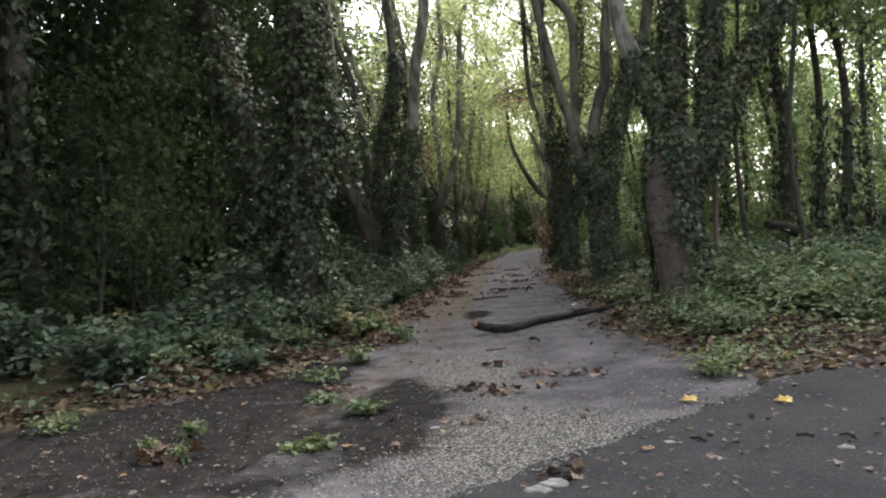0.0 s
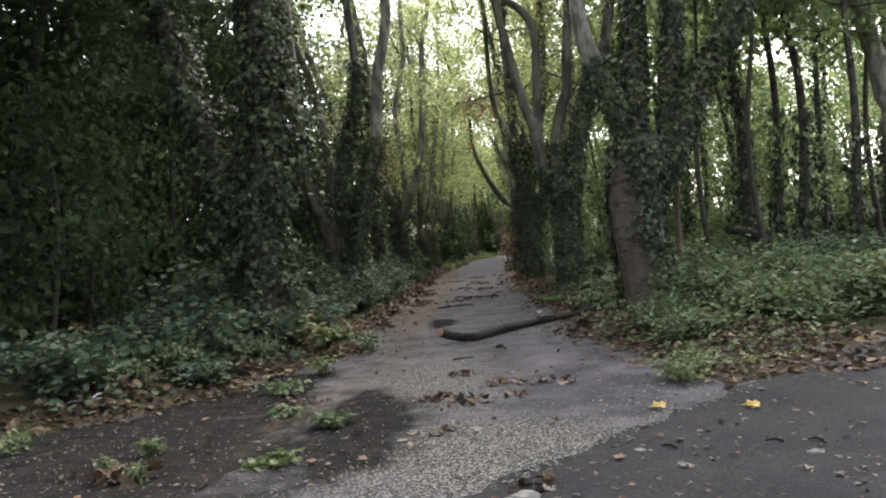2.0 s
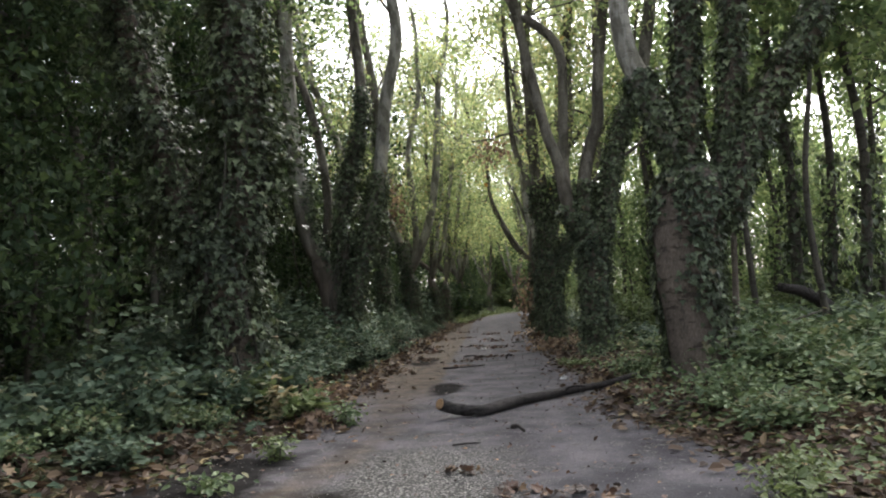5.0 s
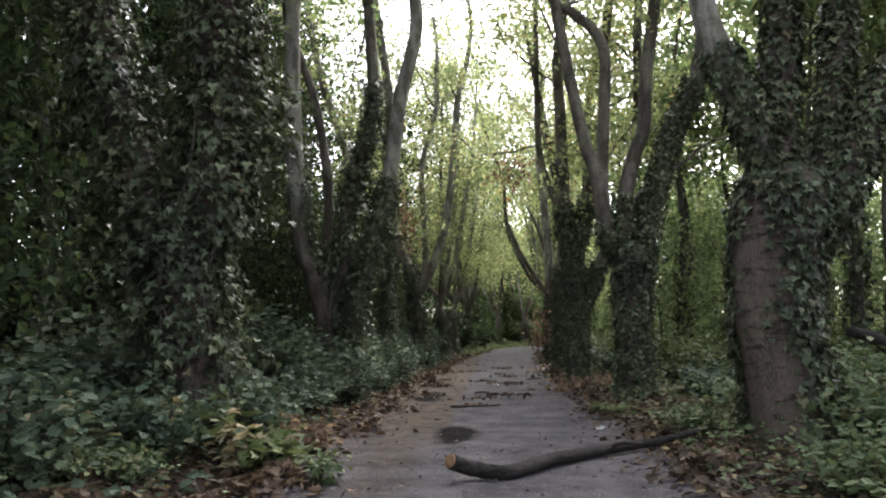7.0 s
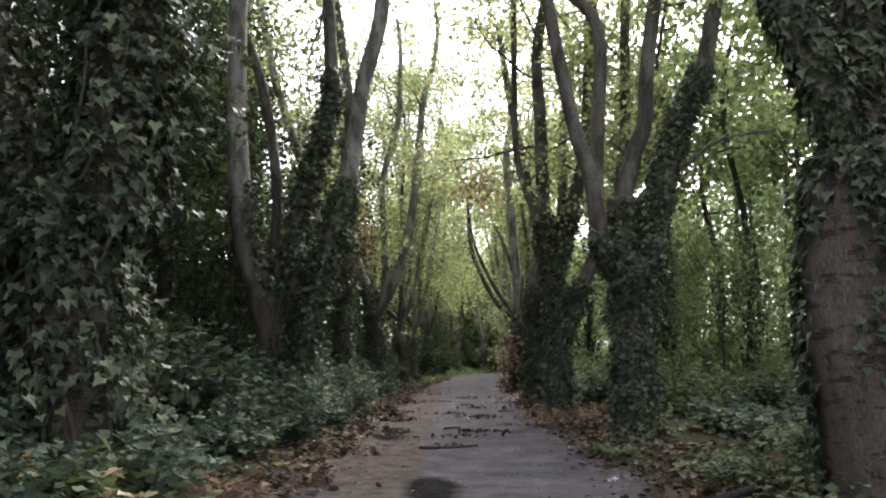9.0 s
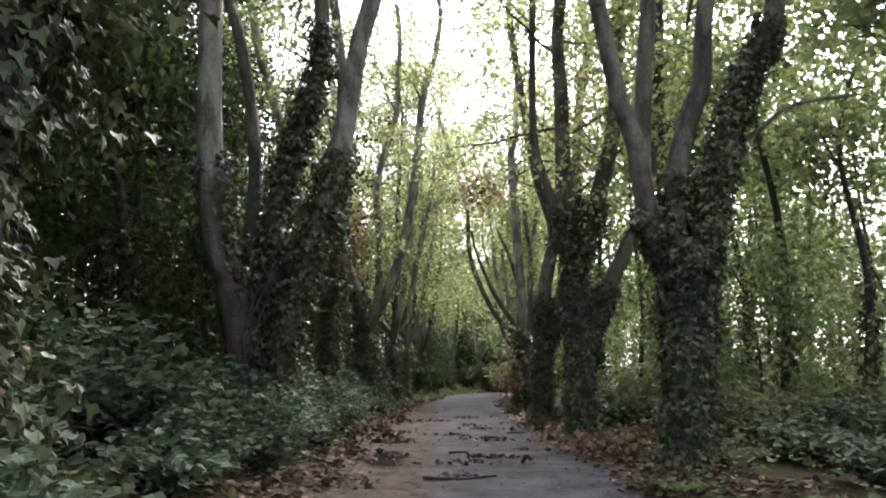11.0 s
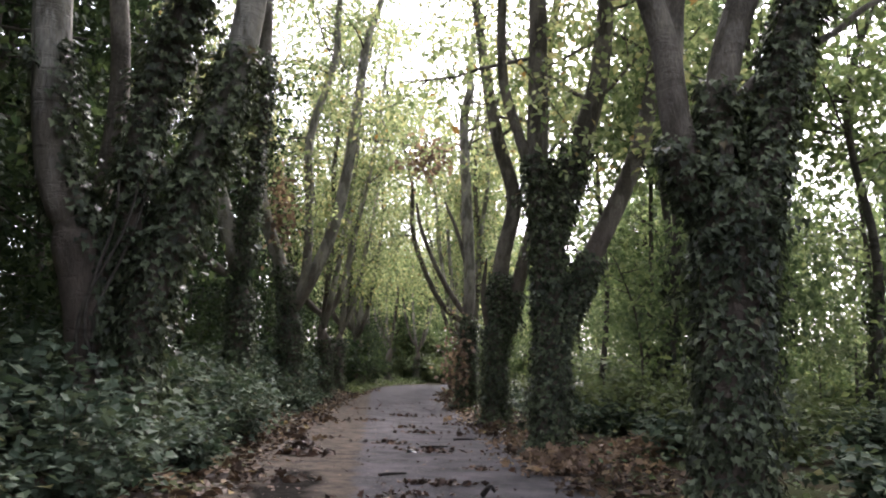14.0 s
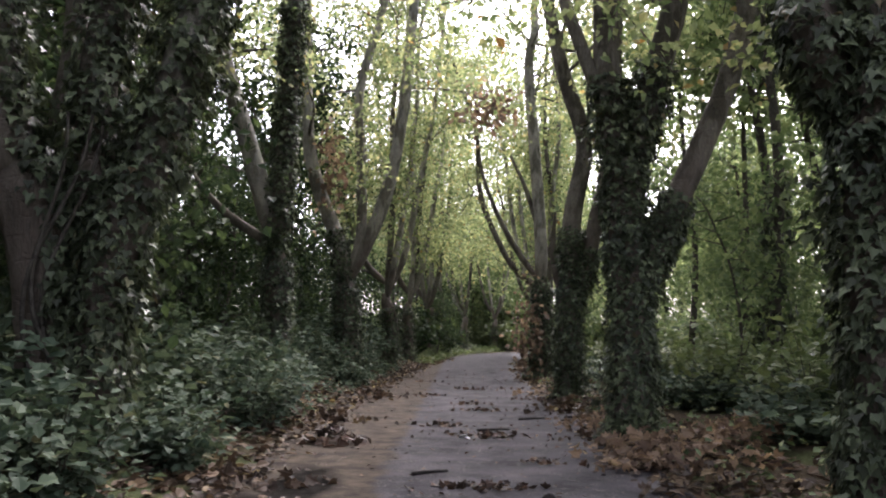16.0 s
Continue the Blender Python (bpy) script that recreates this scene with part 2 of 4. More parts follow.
    b.inputs["Roughness"].default_value = 0.92
    l.new(math_node(n, l, "MULTIPLY", math_node(n, l, "SUBTRACT", 1.0, dark), 0.12), b.inputs["Specular IOR Level"])
    hh = math_node(n, l, "ADD", fine, math_node(n, l, "MULTIPLY", v.outputs["Distance"], -0.8))
    bump(n, l, b, math_node(n, l, "ADD", hh, math_node(n, l, "MULTIPLY", mid, 1.5)), 0.6, 0.012)
    return m


def side_road_material():
    m, n, l, b = material("dark_asphalt", 0.92)
    b.inputs["Specular IOR Level"].default_value = 0.08
    tc = n.new("ShaderNodeTexCoord")
    p = tc.outputs["Object"]
    v = n.new("ShaderNodeTexVoronoi")
    v.inputs["Scale"].default_value = 60.0
    l.new(p, v.inputs["Vector"])
    wob, fine = noise_tex(n, l, p, 1.2, 5), noise_tex(n, l, p, 45, 4, 0.7)
    col = ramp(n, l, fine, [(0.25, (0.008, 0.008, 0.0095)), (0.75, (0.037, 0.0365, 0.04))])
    col = mix(n, l, ramp(n, l, v.outputs["Distance"], [(0.1, (0.5, 0.5, 0.5)), (0.3, (0, 0, 0))]), col, (0.13, 0.13, 0.13))
    col = mix(n, l, 1.0, col, ramp(n, l, wob, [(0.3, (0.75, 0.75, 0.77)), (0.7, (1.3, 1.28, 1.22))]), "MULTIPLY")
    l.new(col, b.inputs["Base Color"])
    bump(n, l, b, fine, 0.5, 0.008)
    return m


def soil_material():
    m, n, l, b = material("leafy_soil", 0.95)
    b.inputs["Specular IOR Level"].default_value = 0.05
    tc = n.new("ShaderNodeTexCoord")
    p = tc.outputs["Object"]
    a, c = noise_tex(n, l, p, 1.1, 5), noise_tex(n, l, p, 22, 4, 0.7)
    col = ramp(n, l, c, [(0.25, (0.022, 0.018, 0.013)), (0.55, (0.06, 0.045, 0.03)), (0.8, (0.12, 0.085, 0.055))])
    col = mix(n, l, ramp(n, l, a, [(0.45, (0, 0, 0)), (0.62, (0.8, 0.8, 0.8))]), col, ramp(n, l, c, [(0.3, (0.03, 0.04, 0.018)), (0.7, (0.07, 0.09, 0.035))]))
    l.new(col, b.inputs["Base Color"])
    bump(n, l, b, c, 0.8, 0.03)
    return m


DRIVE, SIDE, SOIL = drive_material(), side_road_material(), soil_material()


# ---- mesh helpers ----
def mesh_np(name, verts, loops, counts, mat, smooth=False):
    me = bpy.data.meshes.new(name)
    verts, loops, counts = np.asarray(verts, np.float32), np.asarray(loops, np.int32), np.asarray(counts, np.int32)
    me.vertices.add(len(verts))
    me.vertices.foreach_set("co", verts.ravel())
    me.loops.add(len(loops))
    me.loops.foreach_set("vertex_index", loops)
    me.polygons.add(len(counts))
    me.polygons.foreach_set("loop_start", np.concatenate(([0], np.cumsum(counts)[:-1])).astype(np.int32))
    me.polygons.foreach_set("use_smooth", np.full(len(counts), smooth))
    me.update(calc_edges=True)
    me.materials.append(mat)
    return me


def unit(v):
    return v / np.maximum(np.linalg.norm(v, axis=-1, keepdims=True), 1e-9)


# half outlines of leaves, from stalk to tip, mirrored; across, along, lift
KITE = [(0, 0, 0), (0.36, 0.45, 0.10), (0, 1, -0.06)]
OVAL = [(0, 0, 0), (0.27, 0.22, 0.06), (0.30, 0.6, 0.07), (0, 1, -0.08)]
IVY_LEAF = [(0, 0.05, 0), (0.34, -0.12, 0.03), (0.52, 0.26, 0.09), (0.24, 0.46, 0.06), (0, 1, -0.1)]
MAPLE = [(0, 0, 0), (0.44, 0.1, 0.05), (0.3, 0.36, 0.05), (0.43, 0.66, 0.09), (0, 1, -0.1)]
LOBED = [(0, 0, 0), (0.3, -0.1, 0.02), (0.56, 0.2, 0.08), (0.3, 0.32, 0.05), (0.48, 0.66, 0.1), (0.19, 0.62, 0.04), (0, 1, -0.1)]


def leaves_mesh(name, half, at, normal, tip, size, mat):
    """One mesh of many leaf blades, folded along the midrib."""
    h = len(half)
    tpl = np.array(half + [(-u, v, w) for u, v, w in half[-2:0:-1]], float)
    k = len(tpl)
    tip = unit(tip)
    across = unit(np.cross(tip, normal))
    up = np.cross(across, tip)
    s = np.asarray(size)[:, None, None]
    v = at[:, None, :] + s * (tpl[None, :, 0:1] * across[:, None, :] + tpl[None, :, 1:2] * tip[:, None, :] + tpl[None, :, 2:3] * up[:, None, :])
    right = list(range(h))
    left = [0] + list(range(h - 1, k))
    face = np.array(right + left)
    loops = (np.arange(len(at))[:, None] * k + face[None, :]).ravel()
    return mesh_np(name, v.reshape(-1, 3), loops, np.tile([len(right), len(left)], len(at)), mat)


def rand_dirs(n, up=0.0):
    d = rng.normal(size=(n, 3))
    d[:, 2] += up
    return unit(d)


def spline(pts, per=5):
    """Smooth curve through a few points."""
    p = np.array(pts, float)
    p = np.vstack([2 * p[0] - p[1], p, 2 * p[-1] - p[-2]])
    out = []
    for i in range(1, len(p) - 2):
        for s in np.linspace(0, 1, per, endpoint=False):
            a, b2, c, d = p[i - 1], p[i], p[i + 1], p[i + 2]
            out.append(0.5 * (2 * b2 + (c - a) * s + (2 * a - 5 * b2 + 4 * c - d) * s * s + (3 * b2 - a - 3 * c + d) * s ** 3))
    out.append(p[-2])
    return np.array(out)


def tube(path, radii, sides=8, rough=0.0, cap=True):
    """Verts, loops, counts of a tapered tube with an uneven skin."""
    path, radii = np.asarray(path, float), np.asarray(radii, float)
    t = unit(np.gradient(path, axis=0))
    ref = np.array([1.0, 0.1, 0.05]) if abs(t[0][0]) < 0.9 else np.array([0, 1.0, 0.1])
    u = unit(np.cross(t, ref))
    w = np.cross(t, u)
    a = np.linspace(0, 2 * np.pi, sides, endpoint=False)
    r = radii[:, None] * (1 + rough * (0.5 * np.sin(3 * a[None, :] + 1.3 * path[:, 2:3]) + rng.normal(size=(len(path), sides)) * 0.35))
    v = path[:, None, :] + r[..., None] * (np.cos(a)[None, :, None] * u[:, None, :] + np.sin(a)[None, :, None] * w[:, None, :])
    i, j = np.meshgrid(np.arange(len(path) - 1), np.arange(sides), indexing="ij")
    j2 = (j + 1) % sides
    quads = np.stack([i * sides + j, i * sides + j2, (i + 1) * sides + j2, (i + 1) * sides + j], -1).reshape(-1)
    counts = [4] * ((len(path) - 1) * sides)
    loops = list(quads)
    if cap:
        loops += [(len(path) - 1) * sides + q for q in range(sides)] + [q for q in range(sides - 1, -1, -1)]
        counts += [sides, sides]
    return v.reshape(-1, 3), loops, counts


def join(pieces):
    vs, ls, cs, base = [], [], [], 0
    for v, l, c in pieces:
        vs.append(v)
        ls.append(np.asarray(l) + base)
        cs.append(np.asarray(c))
        base += len(v)
    return np.vstack(vs), np.concatenate(ls), np.concatenate(cs)


def child(name, me, parent, label=""):
    ob = new(name, me)
    ob.parent = parent
    if label:
        ob["label"] = label
    return ob


# ---- the lie of the land ----
def drift(y):
    y = np.asarray(y, float)
    return 0.0012 * np.clip(y - 25, 0, 33) ** 2 + 0.0792 * np.maximum(y - 58, 0) + 0.0065 * np.maximum(y - 63, 0) ** 2


def left_edge(y):
    y = np.asarray(y, float)
    return np.where(y > 12.6, -1.42 + drift(y), np.where(y > 9.3, -1.42 - (12.6 - y) * 0.31, -2.443 - (9.3 - y) * 0.98))


def right_edge(y):
    y = np.asarray(y, float)
    return np.where(y > 13, 2.52 + drift(y), 2.52 + (13 - y) * 0.125) + 0.12 * np.sin(y * 0.9)


def edge(x, y):
    """Metres from the nearest paved edge, negative on the paving."""
    x, y = np.asarray(x, float), np.asarray(y, float)
    dl = left_edge(y) - x
    dr = np.minimum(x - right_edge(y), (y - (x + 4.45)) / 1.41)
    return np.maximum(dl, dr)


def outside(x, y):
    return np.maximum(edge(x, y), 0)


def lumps(x, y):
    return 0.05 * np.sin(1.7 * x + 0.6 * y) * np.sin(1.1 * y - 0.7 * x) + 0.03 * np.sin(4.1 * x + 2.0) * np.sin(3.7 * y)


def ground_z(x, y):
    d = outside(x, y)
    s = np.clip(d / 1.8, 0, 1)
    s = s * s * (3 - 2 * s)
    return 0.24 * s + lumps(x, y) * np.clip(d, 0, 1) - 0.035 * (d <= 0)


def axis(lo, hi, near_lo, near_hi, fine, n):
    near = np.arange(near_lo, near_hi + fine, fine)
    far1 = near_lo - np.geomspace(fine, near_lo - lo, n)[::-1]
    far2 = near[-1] + np.geomspace(fine, hi - near[-1], n)
    return np.concatenate([far1, near, far2])


def grid_mesh(name, xs, ys, zfun, mat, keep=None):
    X, Y = np.meshgrid(xs, ys)
    Z = zfun(X, Y)
    nx = len(xs)
    i, j = np.meshgrid(np.arange(len(ys) - 1), np.arange(nx - 1), indexing="ij")
    q = np.stack([i * nx + j, i * nx + j + 1, (i + 1) * nx + j + 1, (i + 1) * nx + j], -1).reshape(-1, 4)
    v = np.stack([X, Y, Z], -1).reshape(-1, 3)
    if keep is not None:
        cx, cy = v[q].mean(axis=1)[:, 0], v[q].mean(axis=1)[:, 1]
        q = q[keep(cx, cy)]
        used, inv = np.unique(q, return_inverse=True)
        v, q = v[used], inv.reshape(-1, 4)
    return mesh_np(name, v, q.ravel(), np.full(len(q), 4), mat, True)


ground = new("ground", grid_mesh("ground", axis(-900, 900, -12, 14, 0.3, 30), axis(-900, 1500, -6, 50, 0.35, 40), ground_z, SOIL))
tagged(ground, "dark leafy woodland soil with low banks beside the road", "ground", kind="structure")


def ragged(x, y):
    return 0.10 * np.sin(5.1 * x + 3.3 * y) * np.sin(2.3 * y - 1.9 * x) + 0.06 * np.sin(13 * y + 3 * x) + 0.04 * np.sin(23 * x - 17 * y)


def road_z(x, y):
    return 0.004 * np.sin(2.3 * x) * np.sin(1.7 * y) + 0.0 * x


drive = new("drive", grid_mesh("drive", np.arange(-9, 7, 0.08), np.arange(-8, 44, 0.08), road_z, DRIVE,
    lambda x, y: (edge(x, y) + ragged(x, y) < 0.06) & (x < right_edge(y) + 0.3) & (y > x + 4.0)))
tagged(drive, "worn grey asphalt drive with chippings, sand and dark potholes", "road", kind="structure")
far_drive = new("drive_far", grid_mesh("drive_far", np.linspace(-3.5, 32.0, 160), np.arange(43.8, 100, 0.5), road_z, DRIVE,
    lambda x, y: edge(x, y) + 0.5 * ragged(x, y) < 0.06))
tagged(far_drive, "grey asphalt drive running on under the trees", "road", kind="structure")


def side_road_mesh():
    """The side road runs diagonally: rows along it, the edge against the drive a little ragged."""
    along, across = np.meshgrid(np.arange(-34, 58, 0.16), np.linspace(-3.68, 3.06, 43))
    x, y = (along - across) * 0.70711, (along + across) * 0.70711
    lip = np.clip((across - 2.8) / 0.26, 0, 1) * 0.45 * ragged(x, y)
    x, y = x - lip * 0.70711, y + lip * 0.70711
    v = np.stack([x, y, road_z(x, y) + 0.012], -1).reshape(-1, 3)
    nx = along.shape[1]
    i, j = np.meshgrid(np.arange(along.shape[0] - 1), np.arange(nx - 1), indexing="ij")
    q = np.stack([i * nx + j, i * nx + j + 1, (i + 1) * nx + j + 1, (i + 1) * nx + j], -1).reshape(-1, 4)
    return mesh_np("road", v, q.ravel(), np.full(len(q), 4), SIDE, True)


side = new("road", side_road_mesh())
tagged(side, "dark asphalt side road crossing the mouth of the drive", "road", kind="structure")


# ---- trees ----
def limb_path(pts, reach, lean):
    """The given points, carried on upward to the height reach."""
    pts = [np.array(p, float) for p in pts]
    if reach > pts[-1][2]:
        d = unit(pts[-1] - pts[-2])
        d = unit(d * 0.6 + np.array([lean, 0.02, 0.75]))
        step = (reach - pts[-1][2]) / 3
        for k in range(3):
            w = rng.normal(size=3) * 0.22
            w[2] = 0
            pts.append(pts[-1] + d * step / max(d[2], 0.5) + w)
    return spline(pts, 5)


def twig_tree(start, direction, length, r, depth, out_twigs, ends):
    """A branch that divides into twigs; collects tubes and the points where leaves hang."""
    n = 5 if depth else 3
    p, d = np.array(start, float), unit(np.array(direction, float))
    path = [p]
    for _ in range(n):
        d = unit(d + rng.normal(size=3) * 0.16 + np.array([0, 0, 0.05]))
        p = p + d * length / n
        path.append(p)
    if depth or rng.random() < 0.25:
        out_twigs.append(tube(path, np.linspace(r, r * 0.3, n + 1), 4 if depth else 3, cap=False))
    if depth == 0:
        ends.extend(path[1:])
        return
    for k in range(3 + depth):
        i = rng.integers(2, n + 1)
        twig_tree(path[i], d * 0.6 + rng.normal(size=3) * 0.75, length * rng.uniform(0.4, 0.62), r * 0.45, depth - 1, out_twigs, ends)


def crown_leaves(name, ends, per, spread, size, half, mat):
    c = np.repeat(np.array(ends), per, axis=0)
    at = c + rng.normal(size=c.shape) * spread * np.array([1, 1, 0.6])
    nrm = rand_dirs(len(at), 1.6)
    tip = unit(rng.normal(size=at.shape) + np.array([0, 0, -0.5]))
    return leaves_mesh(name, half, at, nrm, tip, rng.uniform(0.6, 1.25, len(at)) * size, mat)


def ivy_on(path, radii, density, low, high, coat, facing=None, size=0.1):
    """Places for ivy leaves on a stem between two heights; facing leaves a strip of bark bare."""
    at, nr = [], []
    for a, b2, r0, r1 in zip(path[:-1], path[1:], radii[:-1], radii[1:]):
        if b2[2] < low or a[2] > high:
            continue
        seg = np.linalg.norm(b2 - a)
        n = int(2.4 * (0.1 / size) ** 2 * density * seg * 2 * np.pi * (r0 + r1) / 2)
        if n < 1:
            continue
        s, ang = rng.random(n), rng.random(n) * 2 * np.pi
        t = unit(b2 - a)
        u = unit(np.cross(t, np.array([0.3, 1, 0.1])))
        w = np.cross(t, u)
        o = np.cos(ang)[:, None] * u + np.sin(ang)[:, None] * w
        pos = a + s[:, None] * (b2 - a)
        lump = 0.5 + 0.5 * np.sin(pos[:, 2] * 5.3 + ang * 2 + pos[:, 0]) * np.sin(pos[:, 2] * 2.4 - ang * 3 + 1)
        thick = 0.75 * coat * rng.random(n) ** 1.2 * (0.35 + 0.95 * lump)
        q = pos + o * ((r0 + (r1 - r0) * s)[:, None] + thick[:, None] + 0.02)
        if facing is not None:
            f, width, top, *narrowing = facing
            bare = (o @ np.array(f) > width + sum(narrowing) * pos[:, 2] + 0.07 * np.sin(pos[:, 2] * 5) + 0.09 * rng.normal(size=n)) & (pos[:, 2] < top + 0.35 * np.sin(ang * 3 + 1) + 0.2 * rng.normal(size=n))
            q, o = q[~bare], o[~bare]
            lump = lump[~bare]
        full = rng.random(len(q)) < 0.6 + 1.4 * lump
        at.append(q[full])
        nr.append(o[full])
    return (np.vstack(at), np.vstack(nr)) if at else (np.zeros((0, 3)), np.zeros((0, 3)))


def ivy_shoots(at, nn, count, reach):
    """Loose ivy shoots that stand out from the coat and droop."""
    if not count or not len(at):
        return at, nn
    pick = rng.integers(len(at), size=count)
    out = unit(nn[pick] * np.array([1, 1, 0.3]) + rng.normal(size=(count, 3)) * 0.35)
    length = reach * rng.uniform(0.35, 1.0, count)
    s = np.linspace(0.1, 1.0, 16)[None, :, None]
    p = at[pick][:, None, :] + out[:, None, :] * s * length[:, None, None] + np.array([0, 0, -0.45]) * (s * s) * length[:, None, None]
    p = p + rng.normal(size=p.shape) * 0.05
    n2 = np.repeat(unit(out * 0.5 + np.array([0, 0, 0.9])), 16, axis=0)
    return np.vstack([at, p.reshape(-1, 3)]), np.vstack([nn, n2])


def avenue_tree(base, stems, label, ivy_density=150, reach=15, lean=0.0, crown=(10, 26), crown_from=6.5, facing=None, coat=0.22, leaf=0.17, leaf_mat=None, inward=0.4, bark=None, overhang=False, shoots=50, shoot=0.22, ivy_size=0.08):
    """An old plane tree. stems: (points, radius at foot, radius at top, ivy up to, bark is pale); the first is the trunk."""
    root = new("plane_tree")
    root.location = base
    root.empty_display_size = 0.3
    o = np.array(base, float)
    ivy_at, ivy_n, twigs, ends = [], [], [], []
    for k, (pts, r0, r1, ivy_top, is_pale) in enumerate(stems):
        if k == 0:
            path = spline(pts, 5)
            rad = np.linspace(r0, r1, len(path))
            rad = rad * (1 + 0.35 * np.exp(-(path[:, 2] - path[0][2]) / 0.3))
            rad[-1] *= 0.35
            rad[-2] *= 0.8
        else:
            path = limb_path(pts, reach * rng.uniform(0.85, 1.1) if r1 >= 0.05 else pts[-1][2], lean)
            rad = np.linspace(r0, r1, len(path))
            rad[0] *= 0.35
            rad[1] *= 0.8
        v, l, c = tube(path - o, rad, 14 if k == 0 else 10, 0.10 if k == 0 else 0.05)
        child("trunk" if k == 0 else "limb", mesh_np("stem", v, l, c, PALE_BARK if is_pale else (bark or BARK), True), root)
        a, nn = ivy_on(path, rad, ivy_density, -1, ivy_top, coat, facing if k < 2 else None, ivy_size)
        ivy_at.append(a)
        ivy_n.append(nn)
        if k and crown[0] and r1 >= 0.05:
            cand = np.where(path[:, 2] > crown_from)[0]
            for _ in range(int(crown[0] * 1.6)):
                i = cand[int(rng.random() ** 0.8 * len(cand)) % len(cand)] if len(cand) else len(path) - 1
                away = np.sign(o[0] - 0.8)
                d = rng.normal(size=3) + np.array([away * (1.6 if path[i][2] > 8 else 0.2) * (1 - inward), 0, 0.35])
                if d[0] * away < 0 and not overhang:
                    d[0] *= 0.3
                    d[2] += 0.4
                twig_tree(path[i], d, rng.uniform(1.6, 3.0), max(rad[i] * 0.28, 0.018), 1, twigs, ends)
    if twigs:
        v, l, c = join(twigs)
        tagged(child("branchwork", mesh_np("branchwork", v - o, l, c, BARK, True), root), kind="stuff")
        child("crown", crown_leaves("crown", np.array(ends) - o, crown[1], 0.36, leaf * 0.85, KITE, leaf_mat or PLANE_LEAF), root, "thin yellow-green leaves")
    at, nn = np.vstack(ivy_at), np.vstack(ivy_n)
    at, nn = ivy_shoots(at, nn, shoots, shoot)
    if len(at):
        nrm = unit(nn * 0.8 + rng.normal(size=nn.shape) * 0.24 + np.array([0, 0, 0.55]))
        tip = np.array([0, 0, -0.9]) + rng.normal(size=nn.shape) * 0.4 + nn * 0.5
        child("ivy", leaves_mesh("ivy", IVY_LEAF, at - o, nrm, tip, rng.uniform(0.68, 1.32, len(at)) * ivy_size, IVY), root, "dark glossy ivy climbing the stems")
    return tagged(root, label, "tree", "avenue planes")


def vine(root, pts, r0, r1, turns, phase, label="brown ivy stem clinging to the trunk"):
    """A woody ivy stem that winds a little way round a trunk."""
    path = spline(pts, 6)
    rad = np.linspace(r0, r1, len(path))
    a = phase + turns * np.linspace(0, 2 * np.pi, len(path)) + 0.25 * np.sin(np.linspace(0, 9, len(path)))
    path = path + np.stack([np.cos(a) * rad, np.sin(a) * rad, 0 * a], -1) - np.array(root.location)
    v, l, c = tube(path, np.linspace(0.028, 0.014, len(path)), 6, 0.15)
    child("vine", mesh_np("vine", v, l, c, DARK_BARK, True), root, label)


Y1 = 14.6
tree_r1 = avenue_tree((3.95, Y1, 0.15), [
    ([(4.02, Y1, 0.1), (3.94, Y1, 0.9), (3.88, Y1, 1.7), (3.95, Y1, 2.5), (4.16, Y1, 3.35)], 0.4, 0.52, 9, False),
    ([(3.9, Y1, 3.2), (3.62, 14.5, 4.0), (3.35, 14.5, 4.67), (3.17, 14.5, 5.2), (3.12, 14.5, 5.9), (3.2, 14.5, 7.2)], 0.19, 0.1, 4.75, True),
    ([(4.05, Y1, 2.6), (4.0, Y1, 3.6), (4.07, Y1, 4.56), (4.14, Y1, 5.86)], 0.21, 0.12, 9.5, False),
    ([(4.5, 14.7, 2.6), (4.66, 14.7, 3.7), (4.8, 14.7, 4.9), (4.87, 14.7, 5.8)], 0.18, 0.1, 9, False),
    ([(4.35, Y1, 2.3), (4.78, Y1, 3.3), (5.2, Y1, 4.2), (5.58, Y1, 4.75), (6.13, Y1, 5.7)], 0.25, 0.13, 9, False),
], "old ivy-wrapped plane tree with a strip of bare scaly bark", 170, 15, 0.1, (5, 22), 8.0, ((-0.75, -0.66, 0), 0.58, 3.1, 0.12), 0.09, bark=BARE_BARK, shoots=24, shoot=0.16, ivy_size=0.1)
Y1 = 14.8
# this plane's crown takes DARK_LEAF, so its shade is in the colour
tree_l1 = avenue_tree((-3.05, Y1, 0.15), [
    ([(-3.05, Y1, 0.1), (-3.12, Y1, 1.0), (-3.2, Y1, 1.9), (-3.25, Y1, 2.9)], 0.32, 0.42, 12, False),
    ([(-3.4, Y1, 2.3), (-3.75, Y1, 3.2), (-4.25, Y1, 4.7), (-4.7, Y1, 6.5)], 0.26, 0.12, 9, False),
    ([(-3.05, Y1, 2.4), (-2.8, Y1, 3.7), (-2.83, Y1, 5.1), (-2.87, Y1, 6.5)], 0.36, 0.16, 9, False),
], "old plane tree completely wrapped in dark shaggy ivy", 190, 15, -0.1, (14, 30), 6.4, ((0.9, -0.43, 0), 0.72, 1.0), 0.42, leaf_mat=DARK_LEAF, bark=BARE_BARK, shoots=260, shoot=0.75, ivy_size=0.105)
for turns, phase in ((0.12, -1.9), (-0.1, -1.2), (0.08, -0.7), (-0.15, -2.4)):
    vine(tree_l1, [(-3.05, Y1, 0.15), (-3.12, Y1, 1.0), (-3.2, Y1, 1.9), (-3.1, Y1, 2.9), (-2.85, Y1, 4.2)], 0.47, 0.52, turns, phase)
Y1 = 23.0
